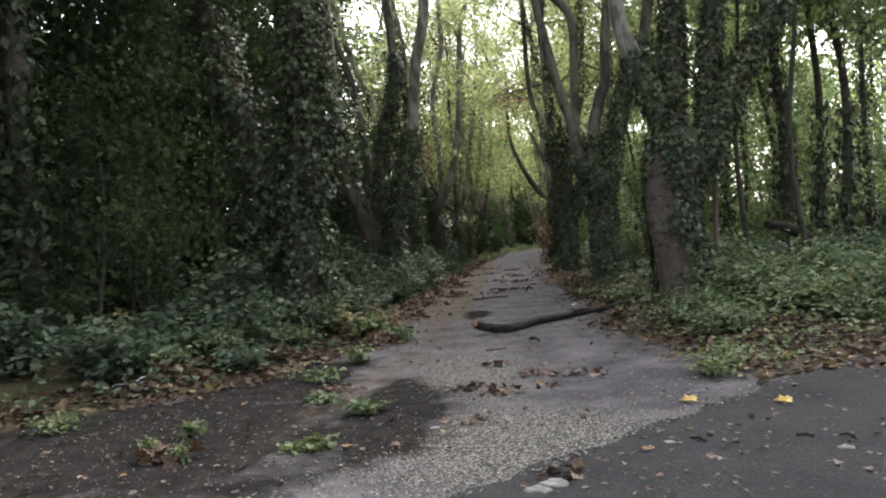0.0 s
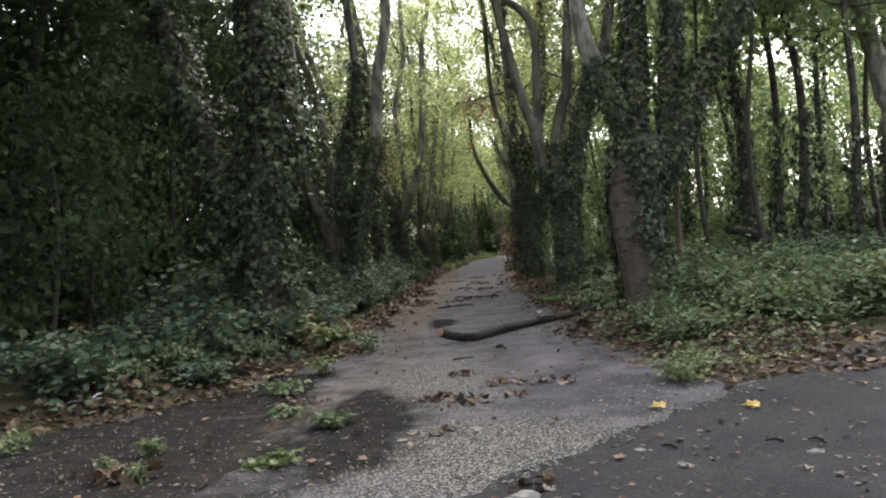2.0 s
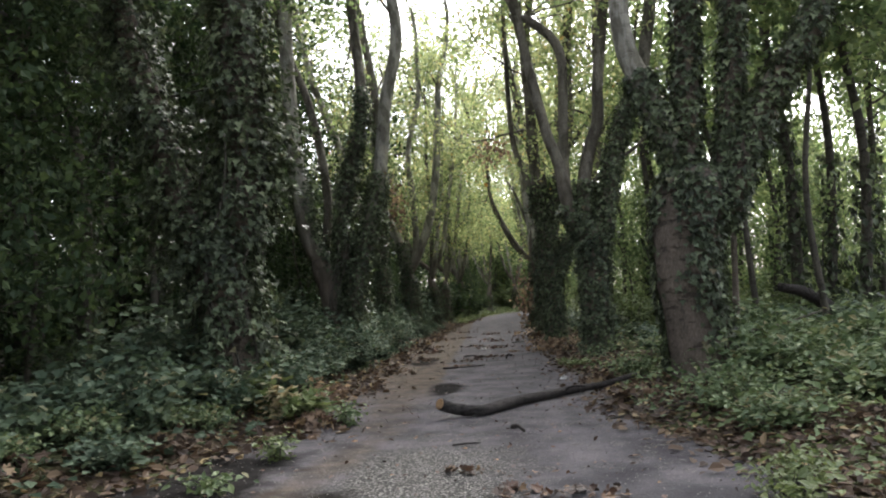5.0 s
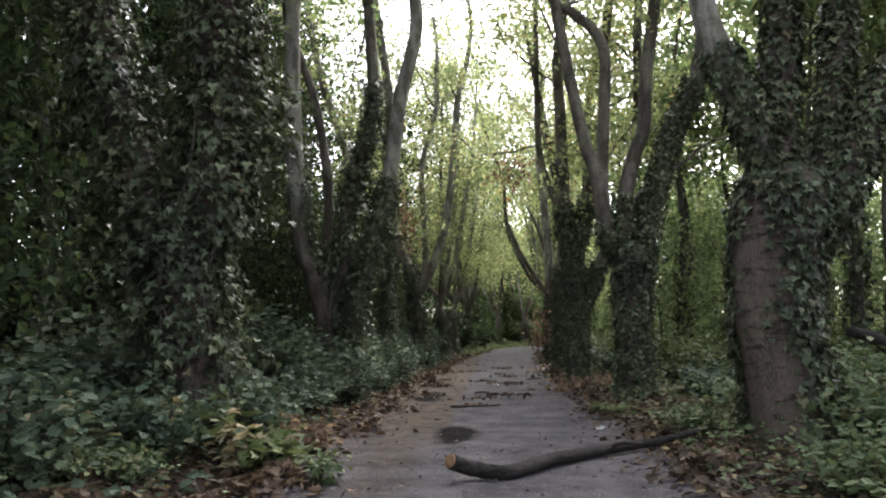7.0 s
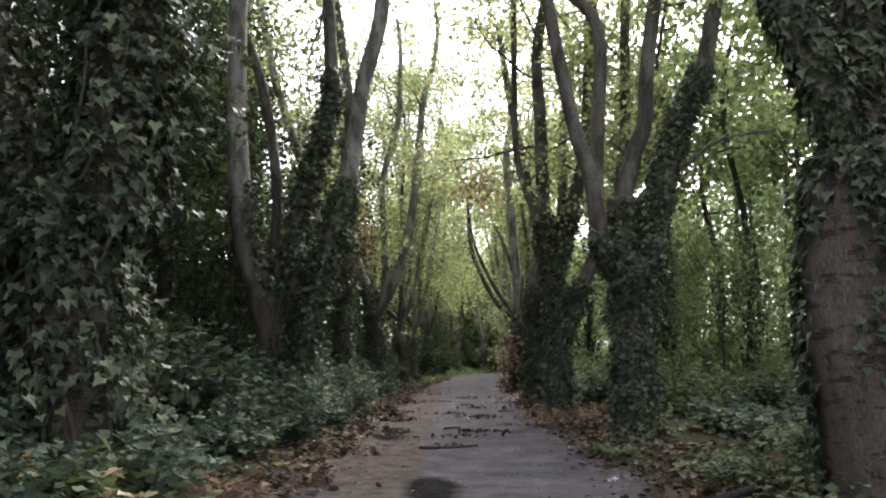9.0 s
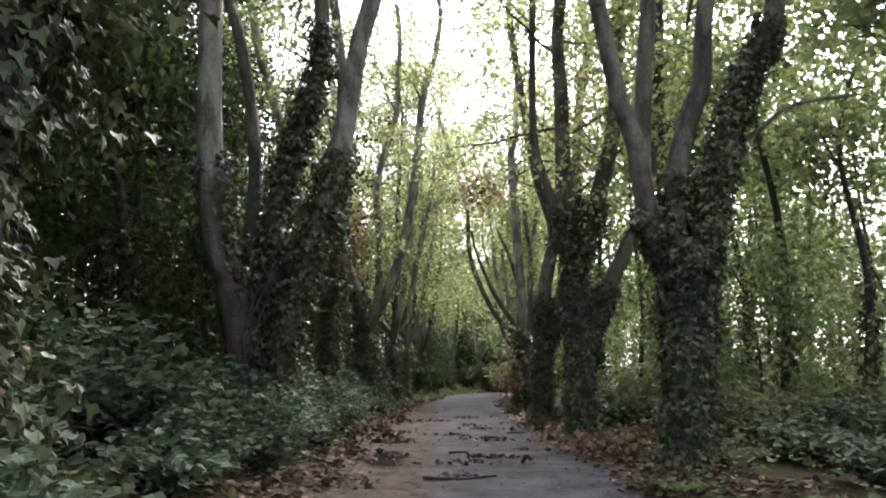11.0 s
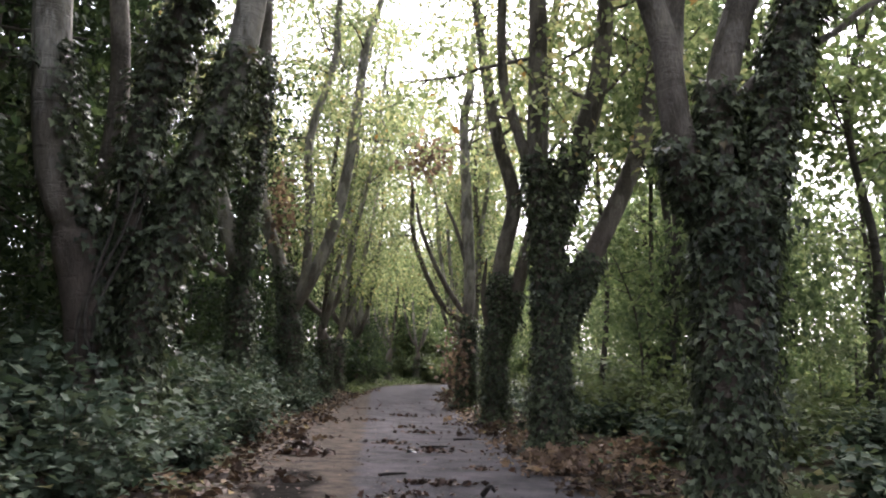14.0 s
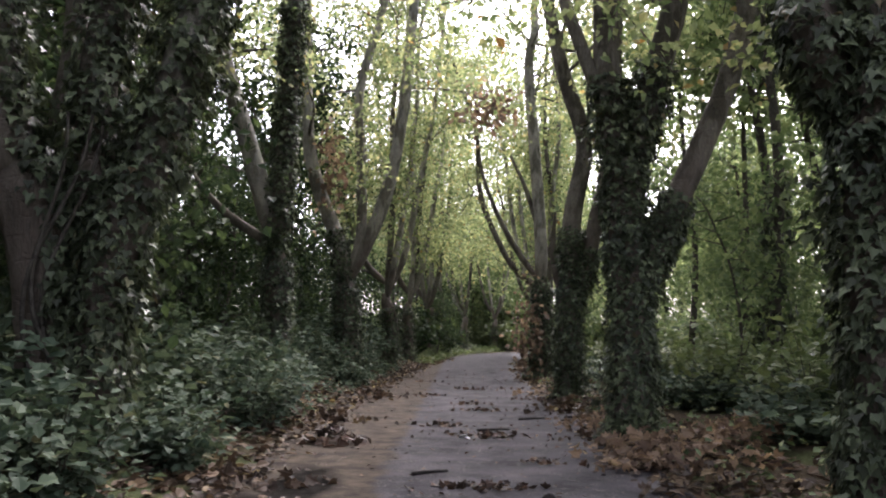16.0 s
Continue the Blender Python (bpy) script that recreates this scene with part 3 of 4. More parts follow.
tree_l2 = avenue_tree((-2.95, Y1, 0.15), [
    ([(-2.95, Y1, 0.1), (-2.98, Y1, 1.0), (-3.15, Y1, 2.0), (-3.45, Y1, 2.9)], 0.32, 0.27, 3, False),
    ([(-3.3, Y1, 2.5), (-3.7, Y1, 3.5), (-3.9, Y1, 5.1), (-4.0, Y1, 6.8), (-4.05, Y1, 8.6)], 0.24, 0.14, 4.5, True),
    ([(-2.7, Y1 + 0.1, 0.3), (-2.72, Y1 + 0.1, 2.0), (-2.75, Y1, 3.8), (-2.35, Y1, 5.5), (-2.1, Y1, 6.7)], 0.2, 0.1, 7.0, False),
    ([(-2.55, Y1 - 0.1, 0.3), (-2.5, Y1 - 0.1, 1.8), (-2.1, Y1, 3.3), (-1.75, Y1, 4.7), (-1.6, Y1, 5.8), (-1.45, Y1, 6.9), (-1.1, Y1, 8.6)], 0.21, 0.13, 4.7, True),
    ([(-3.3, Y1 + 0.3, 2.6), (-3.2, Y1 + 0.4, 4.6), (-3.6, Y1 + 0.4, 7.0)], 0.13, 0.07, 1.0, False),
], "ivy-clad plane tree with several pale curving stems", 185, 15, -0.2, (5, 24), 8.5, ((-0.6, -0.8, 0), 0.42, 4.8), 0.2, leaf_mat=WOOD_LEAF, shoots=90, shoot=0.38, ivy_size=0.09)
for turns, phase in ((0.1, -1.4), (-0.12, -0.9), (0.15, -2.0)):
    vine(tree_l2, [(-2.95, Y1, 0.15), (-2.98, Y1, 1.0), (-3.05, Y1, 2.0), (-2.85, Y1, 3.2)], 0.4, 0.34, turns, phase)
Y1 = 30.5
tree_l3 = avenue_tree((-2.7, Y1, 0.15), [
    ([(-2.68, Y1, 0.1), (-2.72, Y1, 1.4), (-2.77, Y1, 3.0)], 0.23, 0.21, 9, False),
    ([(-2.77, Y1, 2.8), (-2.72, Y1, 4.5), (-2.66, Y1, 6.4), (-2.72, Y1, 8.9)], 0.2, 0.1, 7.5, False),
    ([(-2.8, Y1, 2.9), (-3.3, Y1, 4.5), (-3.9, Y1, 6.3), (-4.05, Y1, 7.0)], 0.2, 0.1, 3, True),
    ([(-2.85, Y1, 2.9), (-3.87, Y1, 3.6), (-4.6, Y1, 4.45)], 0.11, 0.04, 3, False),
], "slender ivy-clad plane tree with bare side limbs", 150, 14, -0.1, (7, 24), 6.0, coat=0.14)
Y1 = 37.8
tree_l4 = avenue_tree((-2.45, Y1, 0.15), [
    ([(-2.42, Y1, 0.1), (-2.47, Y1, 1.5), (-2.52, Y1, 2.9)], 0.36, 0.3, 3.2, False),
    ([(-2.55, Y1, 2.7), (-2.8, Y1, 3.9), (-3.4, Y1, 5.4), (-3.7, Y1, 6.7), (-3.87, Y1, 9.1)], 0.24, 0.1, 4, True),
    ([(-2.5, Y1, 2.8), (-2.15, Y1, 4.0), (-2.2, Y1, 6.2), (-2.3, Y1, 8.2), (-1.7, Y1, 10.7)], 0.16, 0.08, 2, True),
    ([(-2.45, Y1, 2.7), (-1.5, Y1, 5.1), (-1.08, Y1, 7.4), (-0.9, Y1, 9.6), (-0.75, Y1, 11.4)], 0.21, 0.07, 2, True),
], "pale forking plane tree with light grey stems", 140, 15, -0.05, (8, 22), 6.0, coat=0.12, inward=0.8, overhang=True)
Y1 = 21.0
tree_r2 = avenue_tree((3.38, Y1, 0.15), [
    ([(3.38, Y1, 0.1), (3.37, Y1, 1.6), (3.4, Y1, 2.5), (3.36, Y1, 3.2)], 0.25, 0.36, 12, False),
    ([(3.05, Y1, 2.8), (2.83, Y1, 3.8), (2.72, Y1, 4.5), (2.45, Y1, 5.4), (2.1, Y1, 7.2), (1.85, Y1, 9.0)], 0.16, 0.07, 3.6, False),
    ([(3.05, Y1 + 0.2, 3.0), (2.86, Y1 + 0.2, 4.2), (2.9, Y1 + 0.2, 5.5), (2.9, Y1, 7.2), (2.2, Y1, 8.0), (1.9, Y1, 8.2)], 0.14, 0.06, 3.6, False),
    ([(3.25, Y1, 3.0), (3.25, Y1, 3.9), (3.47, Y1, 4.9), (3.68, Y1, 5.5), (3.75, Y1, 6.5), (4.1, Y1, 9.0)], 0.17, 0.09, 3.9, False),
    ([(3.6, Y1, 2.7), (3.76, Y1, 3.7), (4.02, Y1, 4.7), (4.3, Y1, 5.6), (4.75, Y1, 6.5)], 0.2, 0.11, 6.4, False),
    ([(3.35, Y1 + 0.1, 3.9), (3.84, Y1, 4.4), (4.43, Y1, 4.75), (4.97, Y1, 5.17), (5.94, Y1, 5.35)], 0.055, 0.02, 2, False),
], "ivy-covered plane tree splitting into five tall stems", 180, 15, 0.1, (7, 22), 8.0, None, 0.15, inward=0.3)
Y1 = 26.3
tree_r3 = avenue_tree((2.85, Y1, 0.15), [
    ([(2.86, Y1, 0.1), (2.85, Y1, 1.6), (2.78, Y1, 2.8), (2.74, Y1, 3.9)], 0.22, 0.23, 12, False),
    ([(2.65, Y1, 3.6), (2.55, Y1, 4.6), (2.52, Y1, 5.6), (2.49, Y1, 7.2)], 0.2, 0.1, 4.6, False),
    ([(2.85, Y1, 3.6), (3.05, Y1, 4.4), (3.35, Y1, 5.4), (3.57, Y1, 6.4), (3.65, Y1, 7.4)], 0.2, 0.1, 4.8, False),
    ([(2.9, Y1, 1.8), (3.34, Y1, 2.9), (3.69, Y1, 3.65), (4.14, Y1, 4.75), (4.43, Y1, 5.9), (4.55, Y1, 7.0)], 0.18, 0.1, 3.2, False),
    ([(2.6, Y1, 4.2), (2.2, Y1, 5.2), (1.9, Y1, 6.4)], 0.1, 0.05, 2, False),
], "ivy-covered plane tree with one bare limb arching outward", 190, 14, 0.05, (8, 24), 5.6, coat=0.14, inward=1.1, overhang=True)
Y1 = 33.0
tree_r4 = avenue_tree((3.05, Y1, 0.15), [
    ([(3.02, Y1, 0.1), (2.97, Y1, 1.5), (2.98, Y1, 2.6)], 0.24, 0.21, 12, False),
    ([(2.98, Y1, 2.4), (3.05, Y1, 4.0), (3.3, Y1, 5.5), (2.9, Y1, 6.9), (2.7, Y1, 7.7)], 0.22, 0.09, 3.6, False),
    ([(3.1, Y1, 2.0), (3.5, Y1, 3.6), (3.9, Y1, 5.6), (4.0, Y1, 8.0)], 0.2, 0.09, 3.0, False),
    ([(2.9, Y1 + 0.4, 2.2), (2.68, Y1 + 0.4, 3.2), (2.72, Y1 + 0.4, 4.1)], 0.14, 0.02, 2.4, False),
], "ivy-footed plane tree beside a leaning broken stub", 180, 14, 0.05, (8, 24), 6.2, coat=0.12, inward=0.55)
Y1 = 41.0
tree_r5 = avenue_tree((3.3, Y1, 0.15), [
    ([(3.25, Y1, 0.1), (3.22, Y1, 2.0), (3.2, Y1, 3.3)], 0.27, 0.22, 3.4, False),
    ([(3.2, Y1, 3.0), (3.18, Y1, 4.4), (2.95, Y1, 7.5), (2.75, Y1, 10.1)], 0.22, 0.1, 2, True),
    ([(3.1, Y1, 3.1), (2.15, Y1, 4.5), (1.45, Y1, 6.0), (1.2, Y1, 7.0)], 0.11, 0.04, 2, False),
    ([(3.15, Y1, 4.6), (2.7, Y1, 6.0), (2.2, Y1, 7.1)], 0.1, 0.04, 2, False),
], "pale plane tree with a thin limb curving over the road", 130, 14, 0.05, (8, 22), 5.0, coat=0.12, inward=0.8, overhang=True)


def plain_avenue_tree(x, y, label, reach, leaf_mat, inward, foot=0.26):
    """A plane tree further off: trunk, three to four stems, ivy at the foot."""
    stems = [([(x, y, 0.1), (x + rng.normal() * 0.1, y, 1.5), (x + rng.normal() * 0.15, y, 2.8)], foot, foot * 0.85, rng.uniform(1.5, 2.6), False)]
    for k in range(4):
        a = rng.normal() * 0.5 + (-0.45, 0.45, 0.1, -0.9)[k]
        stems.append(([(x, y, 2.5 + 0.2 * k), (x + a * 0.8, y + rng.normal() * 0.3, 4.2), (x + a * 1.5, y + rng.normal() * 0.5, 7.0)], 0.14, 0.05, 1.0, k % 2 == 0))
    return avenue_tree((x, y, 0.15), stems, label, 70 if y > 50 else 110, reach, 0.0, (8, 22) if y < 70 else (5, 14), 4.6, None, 0.13, 0.2 if y < 70 else 0.3, leaf_mat, inward=inward, overhang=True)


for y in (45.0, 52.0, 59.5, 67.0, 75.0, 84.0):
    plain_avenue_tree(-2.5 + float(drift(y)), y, "pale-limbed plane tree leaning over the road", 15, PLANE_LEAF, 0.85)
for y in (48.0, 56.0, 64.0, 72.0, 81.0):
    plain_avenue_tree(3.6 + float(drift(y)), y, "slender plane tree beside the far road", 15, PLANE_LEAF, 0.85)


avenue_tree((12.7, 22.0, 0.2), [
    ([(12.7, 22.0, 0.1), (12.72, 22.0, 1.6), (12.62, 22.0, 3.2), (12.5, 22.0, 4.4)], 0.34, 0.3, 1.2, True),
    ([(12.5, 22.0, 4.1), (12.25, 22.0, 5.6), (11.95, 22.0, 6.9), (11.6, 22.0, 8.4)], 0.3, 0.12, 1, True),
    ([(12.55, 22.0, 4.0), (12.9, 22.2, 5.4), (13.4, 22.3, 7.6)], 0.18, 0.08, 1, True),
], "pale-barked plane tree standing among the herbs", 120, 14, 0.0, (6, 20), 7.0, None, 0.1, leaf_mat=WOOD_LEAF, shoots=10)


# ---- woodland behind the avenue ----
rng = np.random.default_rng(21)


def wood_tree(height, r, leaf_mat, low, count, leaf, ivy_top, spread):
    """A thin woodland tree built at the origin; copied over the wood."""
    root = new("woodland_tree")
    top = height * 0.8
    pts = [(0, 0, -0.2), (rng.normal() * 0.15, rng.normal() * 0.15, top * 0.35), (rng.normal() * 0.35, rng.normal() * 0.35, top * 0.7), (rng.normal() * 0.5, rng.normal() * 0.5, top)]
    path = spline(pts, 5)
    rad = np.linspace(r, r * 0.3, len(path))
    v, l, c = tube(path, rad, 8, 0.08)
    child("trunk", mesh_np("trunk", v, l, c, DARK_BARK, True), root)
    twigs, ends = [], []
    cand = np.where(path[:, 2] > low)[0]
    for _ in range(count):
        i = cand[rng.integers(len(cand))]
        twig_tree(path[i], rng.normal(size=3) * np.array([1, 1, 0.4]) + np.array([0, 0, 0.2]), rng.uniform(0.5, 1.0) * spread, r * 0.3, 1, twigs, ends)
    v, l, c = join(twigs)
    tagged(child("branchwork", mesh_np("branchwork", v, l, c, DARK_BARK, True), root), kind="stuff")
    child("crown", crown_leaves("crown", ends, 11 if leaf_mat is DARK_LEAF else 9, 0.40, leaf, KITE, leaf_mat), root)
    if ivy_top > 0:
        at, nn = ivy_on(path, rad + 0.04, 34, 0, ivy_top, 0.22)
        nrm = unit(nn + rng.normal(size=nn.shape) * 0.5 + np.array([0, 0, 0.3]))
        tip = np.array([0, 0, -1.0]) + rng.normal(size=nn.shape) * 0.6
        child("ivy", leaves_mesh("ivy", KITE, at, nrm, tip, rng.uniform(0.13, 0.24, len(at)), IVY), root)
    return root


# dark and green kinds differ by shade painted into the leaves
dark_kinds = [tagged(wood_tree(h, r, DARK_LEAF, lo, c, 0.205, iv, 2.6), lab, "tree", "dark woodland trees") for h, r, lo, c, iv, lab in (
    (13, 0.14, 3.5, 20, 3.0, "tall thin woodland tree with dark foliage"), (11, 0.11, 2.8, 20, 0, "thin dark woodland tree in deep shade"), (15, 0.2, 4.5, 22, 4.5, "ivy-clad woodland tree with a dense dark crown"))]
green_kinds = [tagged(wood_tree(h, r, WOOD_LEAF, lo, c, 0.24, iv, 2.4), lab, "tree", "green woodland trees") for h, r, lo, c, iv, lab in (
    (14, 0.13, 6.3, 17, 3.5, "thin woodland tree with green foliage and an ivy-clad foot"), (12, 0.09, 5.5, 15, 0, "slim young woodland tree with airy green foliage"), (15, 0.17, 7.0, 17, 6.0, "ivy-wrapped woodland tree with a light green crown"))]
saplings = [tagged(wood_tree(h, r, m, 0.9, c, 0.15, 0, 1.5), lab, "tree", "saplings") for h, r, m, c, lab in (
    (5.0, 0.05, DARK_LEAF, 18, "leafy dark sapling under the tall trees"), (4.2, 0.04, WOOD_LEAF, 16, "leafy green sapling under the tall trees"))]


low_kinds = [tagged(wood_tree(h, r, WOOD_LEAF, lo, c, 0.22, iv, 2.2), lab, "tree", "understorey trees") for h, r, lo, c, iv, lab in (
    (9.5, 0.08, 1.6, 30, 0, "young green tree leafy down to the undergrowth"), (11, 0.1, 2.4, 30, 2.2, "leafy understorey tree with a thin ivy-clad stem"))]


def place(kinds, spots, taken=[]):
    for k, (x, y, s) in enumerate(spots):
        kind = kinds[k % len(kinds)]
        m = pose(x, y, float(ground_z(x, y)) - 0.05, 0, 0, rng.uniform(0, 360))
        if kind["category"] == "tree" and kind not in taken:
            kind.matrix_basis = m
            taken.append(kind)
        else:
            ob = copy_thing(kind, m)
            ob.scale = (s, s, s * rng.uniform(0.9, 1.15))


def scatter(n, xr, yr, gap, keep=None):
    out = []
    tries = 0
    while len(out) < n and tries < n * 60:
        tries += 1
        x, y = rng.uniform(*xr), rng.uniform(*yr)
        if all((x - a) ** 2 + (y - b2) ** 2 > gap * gap for a, b2, _ in out) and (keep is None or keep(x, y)):
            out.append((x, y, rng.uniform(0.85, 1.2)))
    return out


place(dark_kinds, scatter(42, (-22, -4.6), (7, 72), 1.8, lambda x, y: x < left_edge(y) - (6.2 if 9 < y < 26 else 3.8)))
place(dark_kinds, scatter(16, (-16, -6.5), (-4, 9.5), 1.9, lambda x, y: y > x + 10.5 and x < left_edge(y) - 2.0))
place(dark_kinds, scatter(10, (-26, -13), (4, 50), 2.6))
# unseen trees behind the camera, added to close the place and give shade
place(dark_kinds, scatter(12, (6, 22), (-14, 2), 2.6, lambda x, y: y < x - 8.0))
place(green_kinds, scatter(48, (6.5, 34), (17, 80), 2.2, lambda x, y: y > x + 8.5))
place(green_kinds, scatter(26, (-16, 26), (76, 100), 2.0, lambda x, y: abs(x - 0.6 - float(drift(y))) > 5.5))
place(dark_kinds, scatter(16, (-16, -7.4), (8, 27), 1.5, lambda x, y: x < left_edge(y) - 5.4))
place([saplings[0]], scatter(34, (-13, -3.9), (10, 66), 1.6, lambda x, y: x < left_edge(y) - (5.6 if 13 < y < 25 else 2.8)))
place([saplings[1]], scatter(15, (5.6, 14), (26, 70), 2.4, lambda x, y: y > x + 8.5))
place([saplings[1]], [(x, y, 1.5) for x, y, _ in scatter(10, (12, 26), (32, 54), 3.0, lambda x, y: y > x + 10)])
place([saplings[0]], [(-1.0, 66, 0.9), (-0.6, 60, 0.8)])
place(green_kinds, [(6.6, 31.5, 1.0), (7.9, 36.5, 1.1), (6.4, 42.0, 1.0), (9.4, 32.0, 1.1), (7.6, 22.8, 1.0), (9.6, 25.4, 1.1), (10.6, 20.6, 1.0), (12.8, 23.5, 1.1)])
place(dark_kinds, [(-6.8, 28.4, 1.0), (-7.6, 32.0, 1.1), (-6.6, 36.2, 1.0), (-9.8, 25.6, 1.1), (-6.0, 41.4, 1.0)])


place(low_kinds, [(9.4, 41.0, 1.05), (11.0, 45.5, 1.1), (12.6, 50.0, 1.1)])
place(low_kinds, scatter(8, (6.5, 18), (46, 76), 3.0, lambda x, y: x < 0.33 * (y - 13.5)))


place(green_kinds, [(10.2, 37.0, 1.1), (13.0, 42.0, 1.1)])
# the last three are added so their crowns shade the mouth's left
place(dark_kinds, [(-8.0, 15.5, 1.0), (-7.2, 9.6, 1.0), (-6.5, 11.8, 1.1), (-9.0, 8.4, 1.0)])


# ---- undergrowth ----
rng = np.random.default_rng(22)


def bush(height, width, n_stems, leaf, half, mat, per, name="thicket"):
    """A low leafy bush at the origin: thin stems, blades held flat in tiers."""
    root = new(name)
    stems, ends = [], []
    for _ in range(n_stems):
        a = rng.uniform(0, 2 * np.pi)
        out = width * math.sqrt(rng.random())
        tip = np.array([math.cos(a) * out, math.sin(a) * out, height * rng.uniform(0.55, 1.0) * (1 - 0.35 * (out / width) ** 2)])
        path = spline([(0.25 * tip[0], 0.25 * tip[1], -0.05), (0.5 * tip[0], 0.5 * tip[1], 0.55 * tip[2]), tip], 2)
        if len(stems) * 3 < n_stems:
            stems.append(tube(path, np.linspace(0.008, 0.003, len(path)), 3, cap=False))
        ends.extend(path[1:])
    v, l, c = join(stems)
    tagged(child("stalk_tuft", mesh_np("stalk_tuft", v, l, c, DARK_BARK), root), kind="stuff")
    e = np.repeat(np.array(ends), per, axis=0)
    at = e + rng.normal(size=e.shape) * np.array([0.11, 0.11, 0.05]) * min(1.0, width * 2)
    nrm = rand_dirs(len(at), 2.6)
    tip = rng.normal(size=at.shape) * np.array([1, 1, 0.25]) + np.array([0, 0, -0.22])
    child("foliage", leaves_mesh("foliage", half, at, nrm, tip, rng.uniform(0.6, 1.2, len(at)) * leaf, mat), root)
    return root


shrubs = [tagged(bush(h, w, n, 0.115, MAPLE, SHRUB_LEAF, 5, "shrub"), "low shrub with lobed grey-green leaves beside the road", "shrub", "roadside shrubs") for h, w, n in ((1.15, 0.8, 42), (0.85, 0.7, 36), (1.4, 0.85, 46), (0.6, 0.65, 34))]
herbs = [tagged(bush(h, w, n, 0.094, OVAL, HERB_LEAF, 5, "herb_clump"), "low green herbs growing under the trees", "herb", "herb clumps") for h, w, n in ((0.6, 0.65, 50), (0.45, 0.6, 44), (0.75, 0.65, 52))]


def lay(kinds, spots, scale=1.0):
    first = set()
    for k, (x, y, s) in enumerate(spots):
        kind = kinds[k % len(kinds)]
        m = pose(x, y, float(ground_z(x, y)) - 0.02, 0, 0, rng.uniform(0, 360))
        if k < len(kinds) and kind.name not in first:
            first.add(kind.name)
            kind.matrix_basis = m
        else:
            ob = copy_thing(kind, m)
            ob.scale = (s * scale, s * scale, s * scale)


left_spots = scatter(70, (-7.5, -1.7), (9.0, 44), 0.75, lambda x, y: left_edge(y) - 3.6 < x < left_edge(y) - 0.55 and abs(math.hypot(x + 3.05, y - 14.2)) > 0.7)
left_spots.sort(key=lambda s: -(left_edge(s[1]) - s[0]))
for k, (x, y, s) in enumerate(left_spots):
    d = float(left_edge(y)) - x
    left_spots[k] = (x, y, s * (0.55 + 0.28 * min(d, 2.2)))
lay(shrubs, left_spots)
right_spots = scatter(120, (2.9, 14), (8.2, 44), 0.6, lambda x, y: x > right_edge(y) + (0.5 if y < 17 else 1.5) and y > x + 5.0 and math.hypot(x - 3.9, y - 14.2) > 0.75 and (x < 7 or y < 26))
right_spots = [(x, y, s * (0.55 + 0.34 * min(x - float(right_edge(y)), 2.4))) for x, y, s in right_spots]
lay(herbs, [q for q in right_spots if q[1] < 16.5])
# further in, darker-leaved shrubs replace herbs: shade put in by leaf colour
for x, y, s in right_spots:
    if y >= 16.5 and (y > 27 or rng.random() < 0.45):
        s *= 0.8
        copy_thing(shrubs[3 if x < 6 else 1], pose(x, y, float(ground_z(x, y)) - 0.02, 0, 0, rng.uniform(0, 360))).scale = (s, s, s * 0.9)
verge_spots = scatter(15, (-6.5, -1.9), (9.4, 15.0), 0.6, lambda x, y: 0.95 < left_edge(y) - x < 1.7)
for x, y, s in verge_spots:
    copy_thing(herbs[1], pose(x, y, float(ground_z(x, y)) - 0.02, 0, 0, rng.uniform(0, 360))).scale = (s * 0.75, s * 0.75, s * 0.8)
# sunlight in this gap is put in as a light leaf colour
glade_herbs = [tagged(bush(h, w, n, 0.13, OVAL, BRIGHT_LEAF, 4, "glade_herb"), "green undergrowth with a sunlit tone put into its leaves", "herb", "glade herbs") for h, w, n in ((0.9, 0.8, 44), (1.3, 0.9, 50))]
lay(glade_herbs, scatter(34, (4.4, 11), (24, 44), 1.0, lambda x, y: y > x + 12) + [(float(left_edge(y)) - 0.9, y, 0.7) for y in (58.0, 63.0, 69.0, 76.0, 83.0, 90.0)])


def off_road(spots):
    """Whatever would stand on the far road stands behind its end instead."""
    return [(x, y, s) if abs(x - 0.6 - float(drift(y))) > 4.0 else (x - 6.0, y + 4.0, s) for x, y, s in spots]


place([saplings[1]], off_road([(-5 + k * 1.7, 88 + (k * 5) % 4, 2.2) for k in range(10)] + [(-8 + k * 2.3, 94 + (k * 3) % 7, 2.9) for k in range(11)]))
# the second thicket is the first kind with shade in its leaf colour
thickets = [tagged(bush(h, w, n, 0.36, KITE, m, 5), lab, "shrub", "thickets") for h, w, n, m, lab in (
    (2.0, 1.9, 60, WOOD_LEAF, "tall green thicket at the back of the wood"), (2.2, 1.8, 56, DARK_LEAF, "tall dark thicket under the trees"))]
lay([thickets[0]], [(0.5 * (y - 1) + 2.0 * math.sin(3 * y), y, 1.9) for y in (36, 40, 44, 48, 52, 56)] + [(0.36 * (y - 15) + 2.0 + math.sin(y), y, 1.15) for y in (36, 39, 42, 45, 48, 52, 56, 60)] + [(x, y, s) for x, y, s in scatter(46, (8.5, 40), (20, 90), 2.0, lambda x, y: y > x + 9 and (x > 17 or y > 40))] + off_road([(-24 + k * 2.6, 98 + (k * 7) % 5, 1.9) for k in range(26)]))
lay([thickets[1]], scatter(40, (-30, -8.5), (6, 90), 1.9) + [(-17.5 - k % 3, 3 + 2.6 * k, 2.0) for k in range(18)] + [(-0.6, 66, 0.9)])
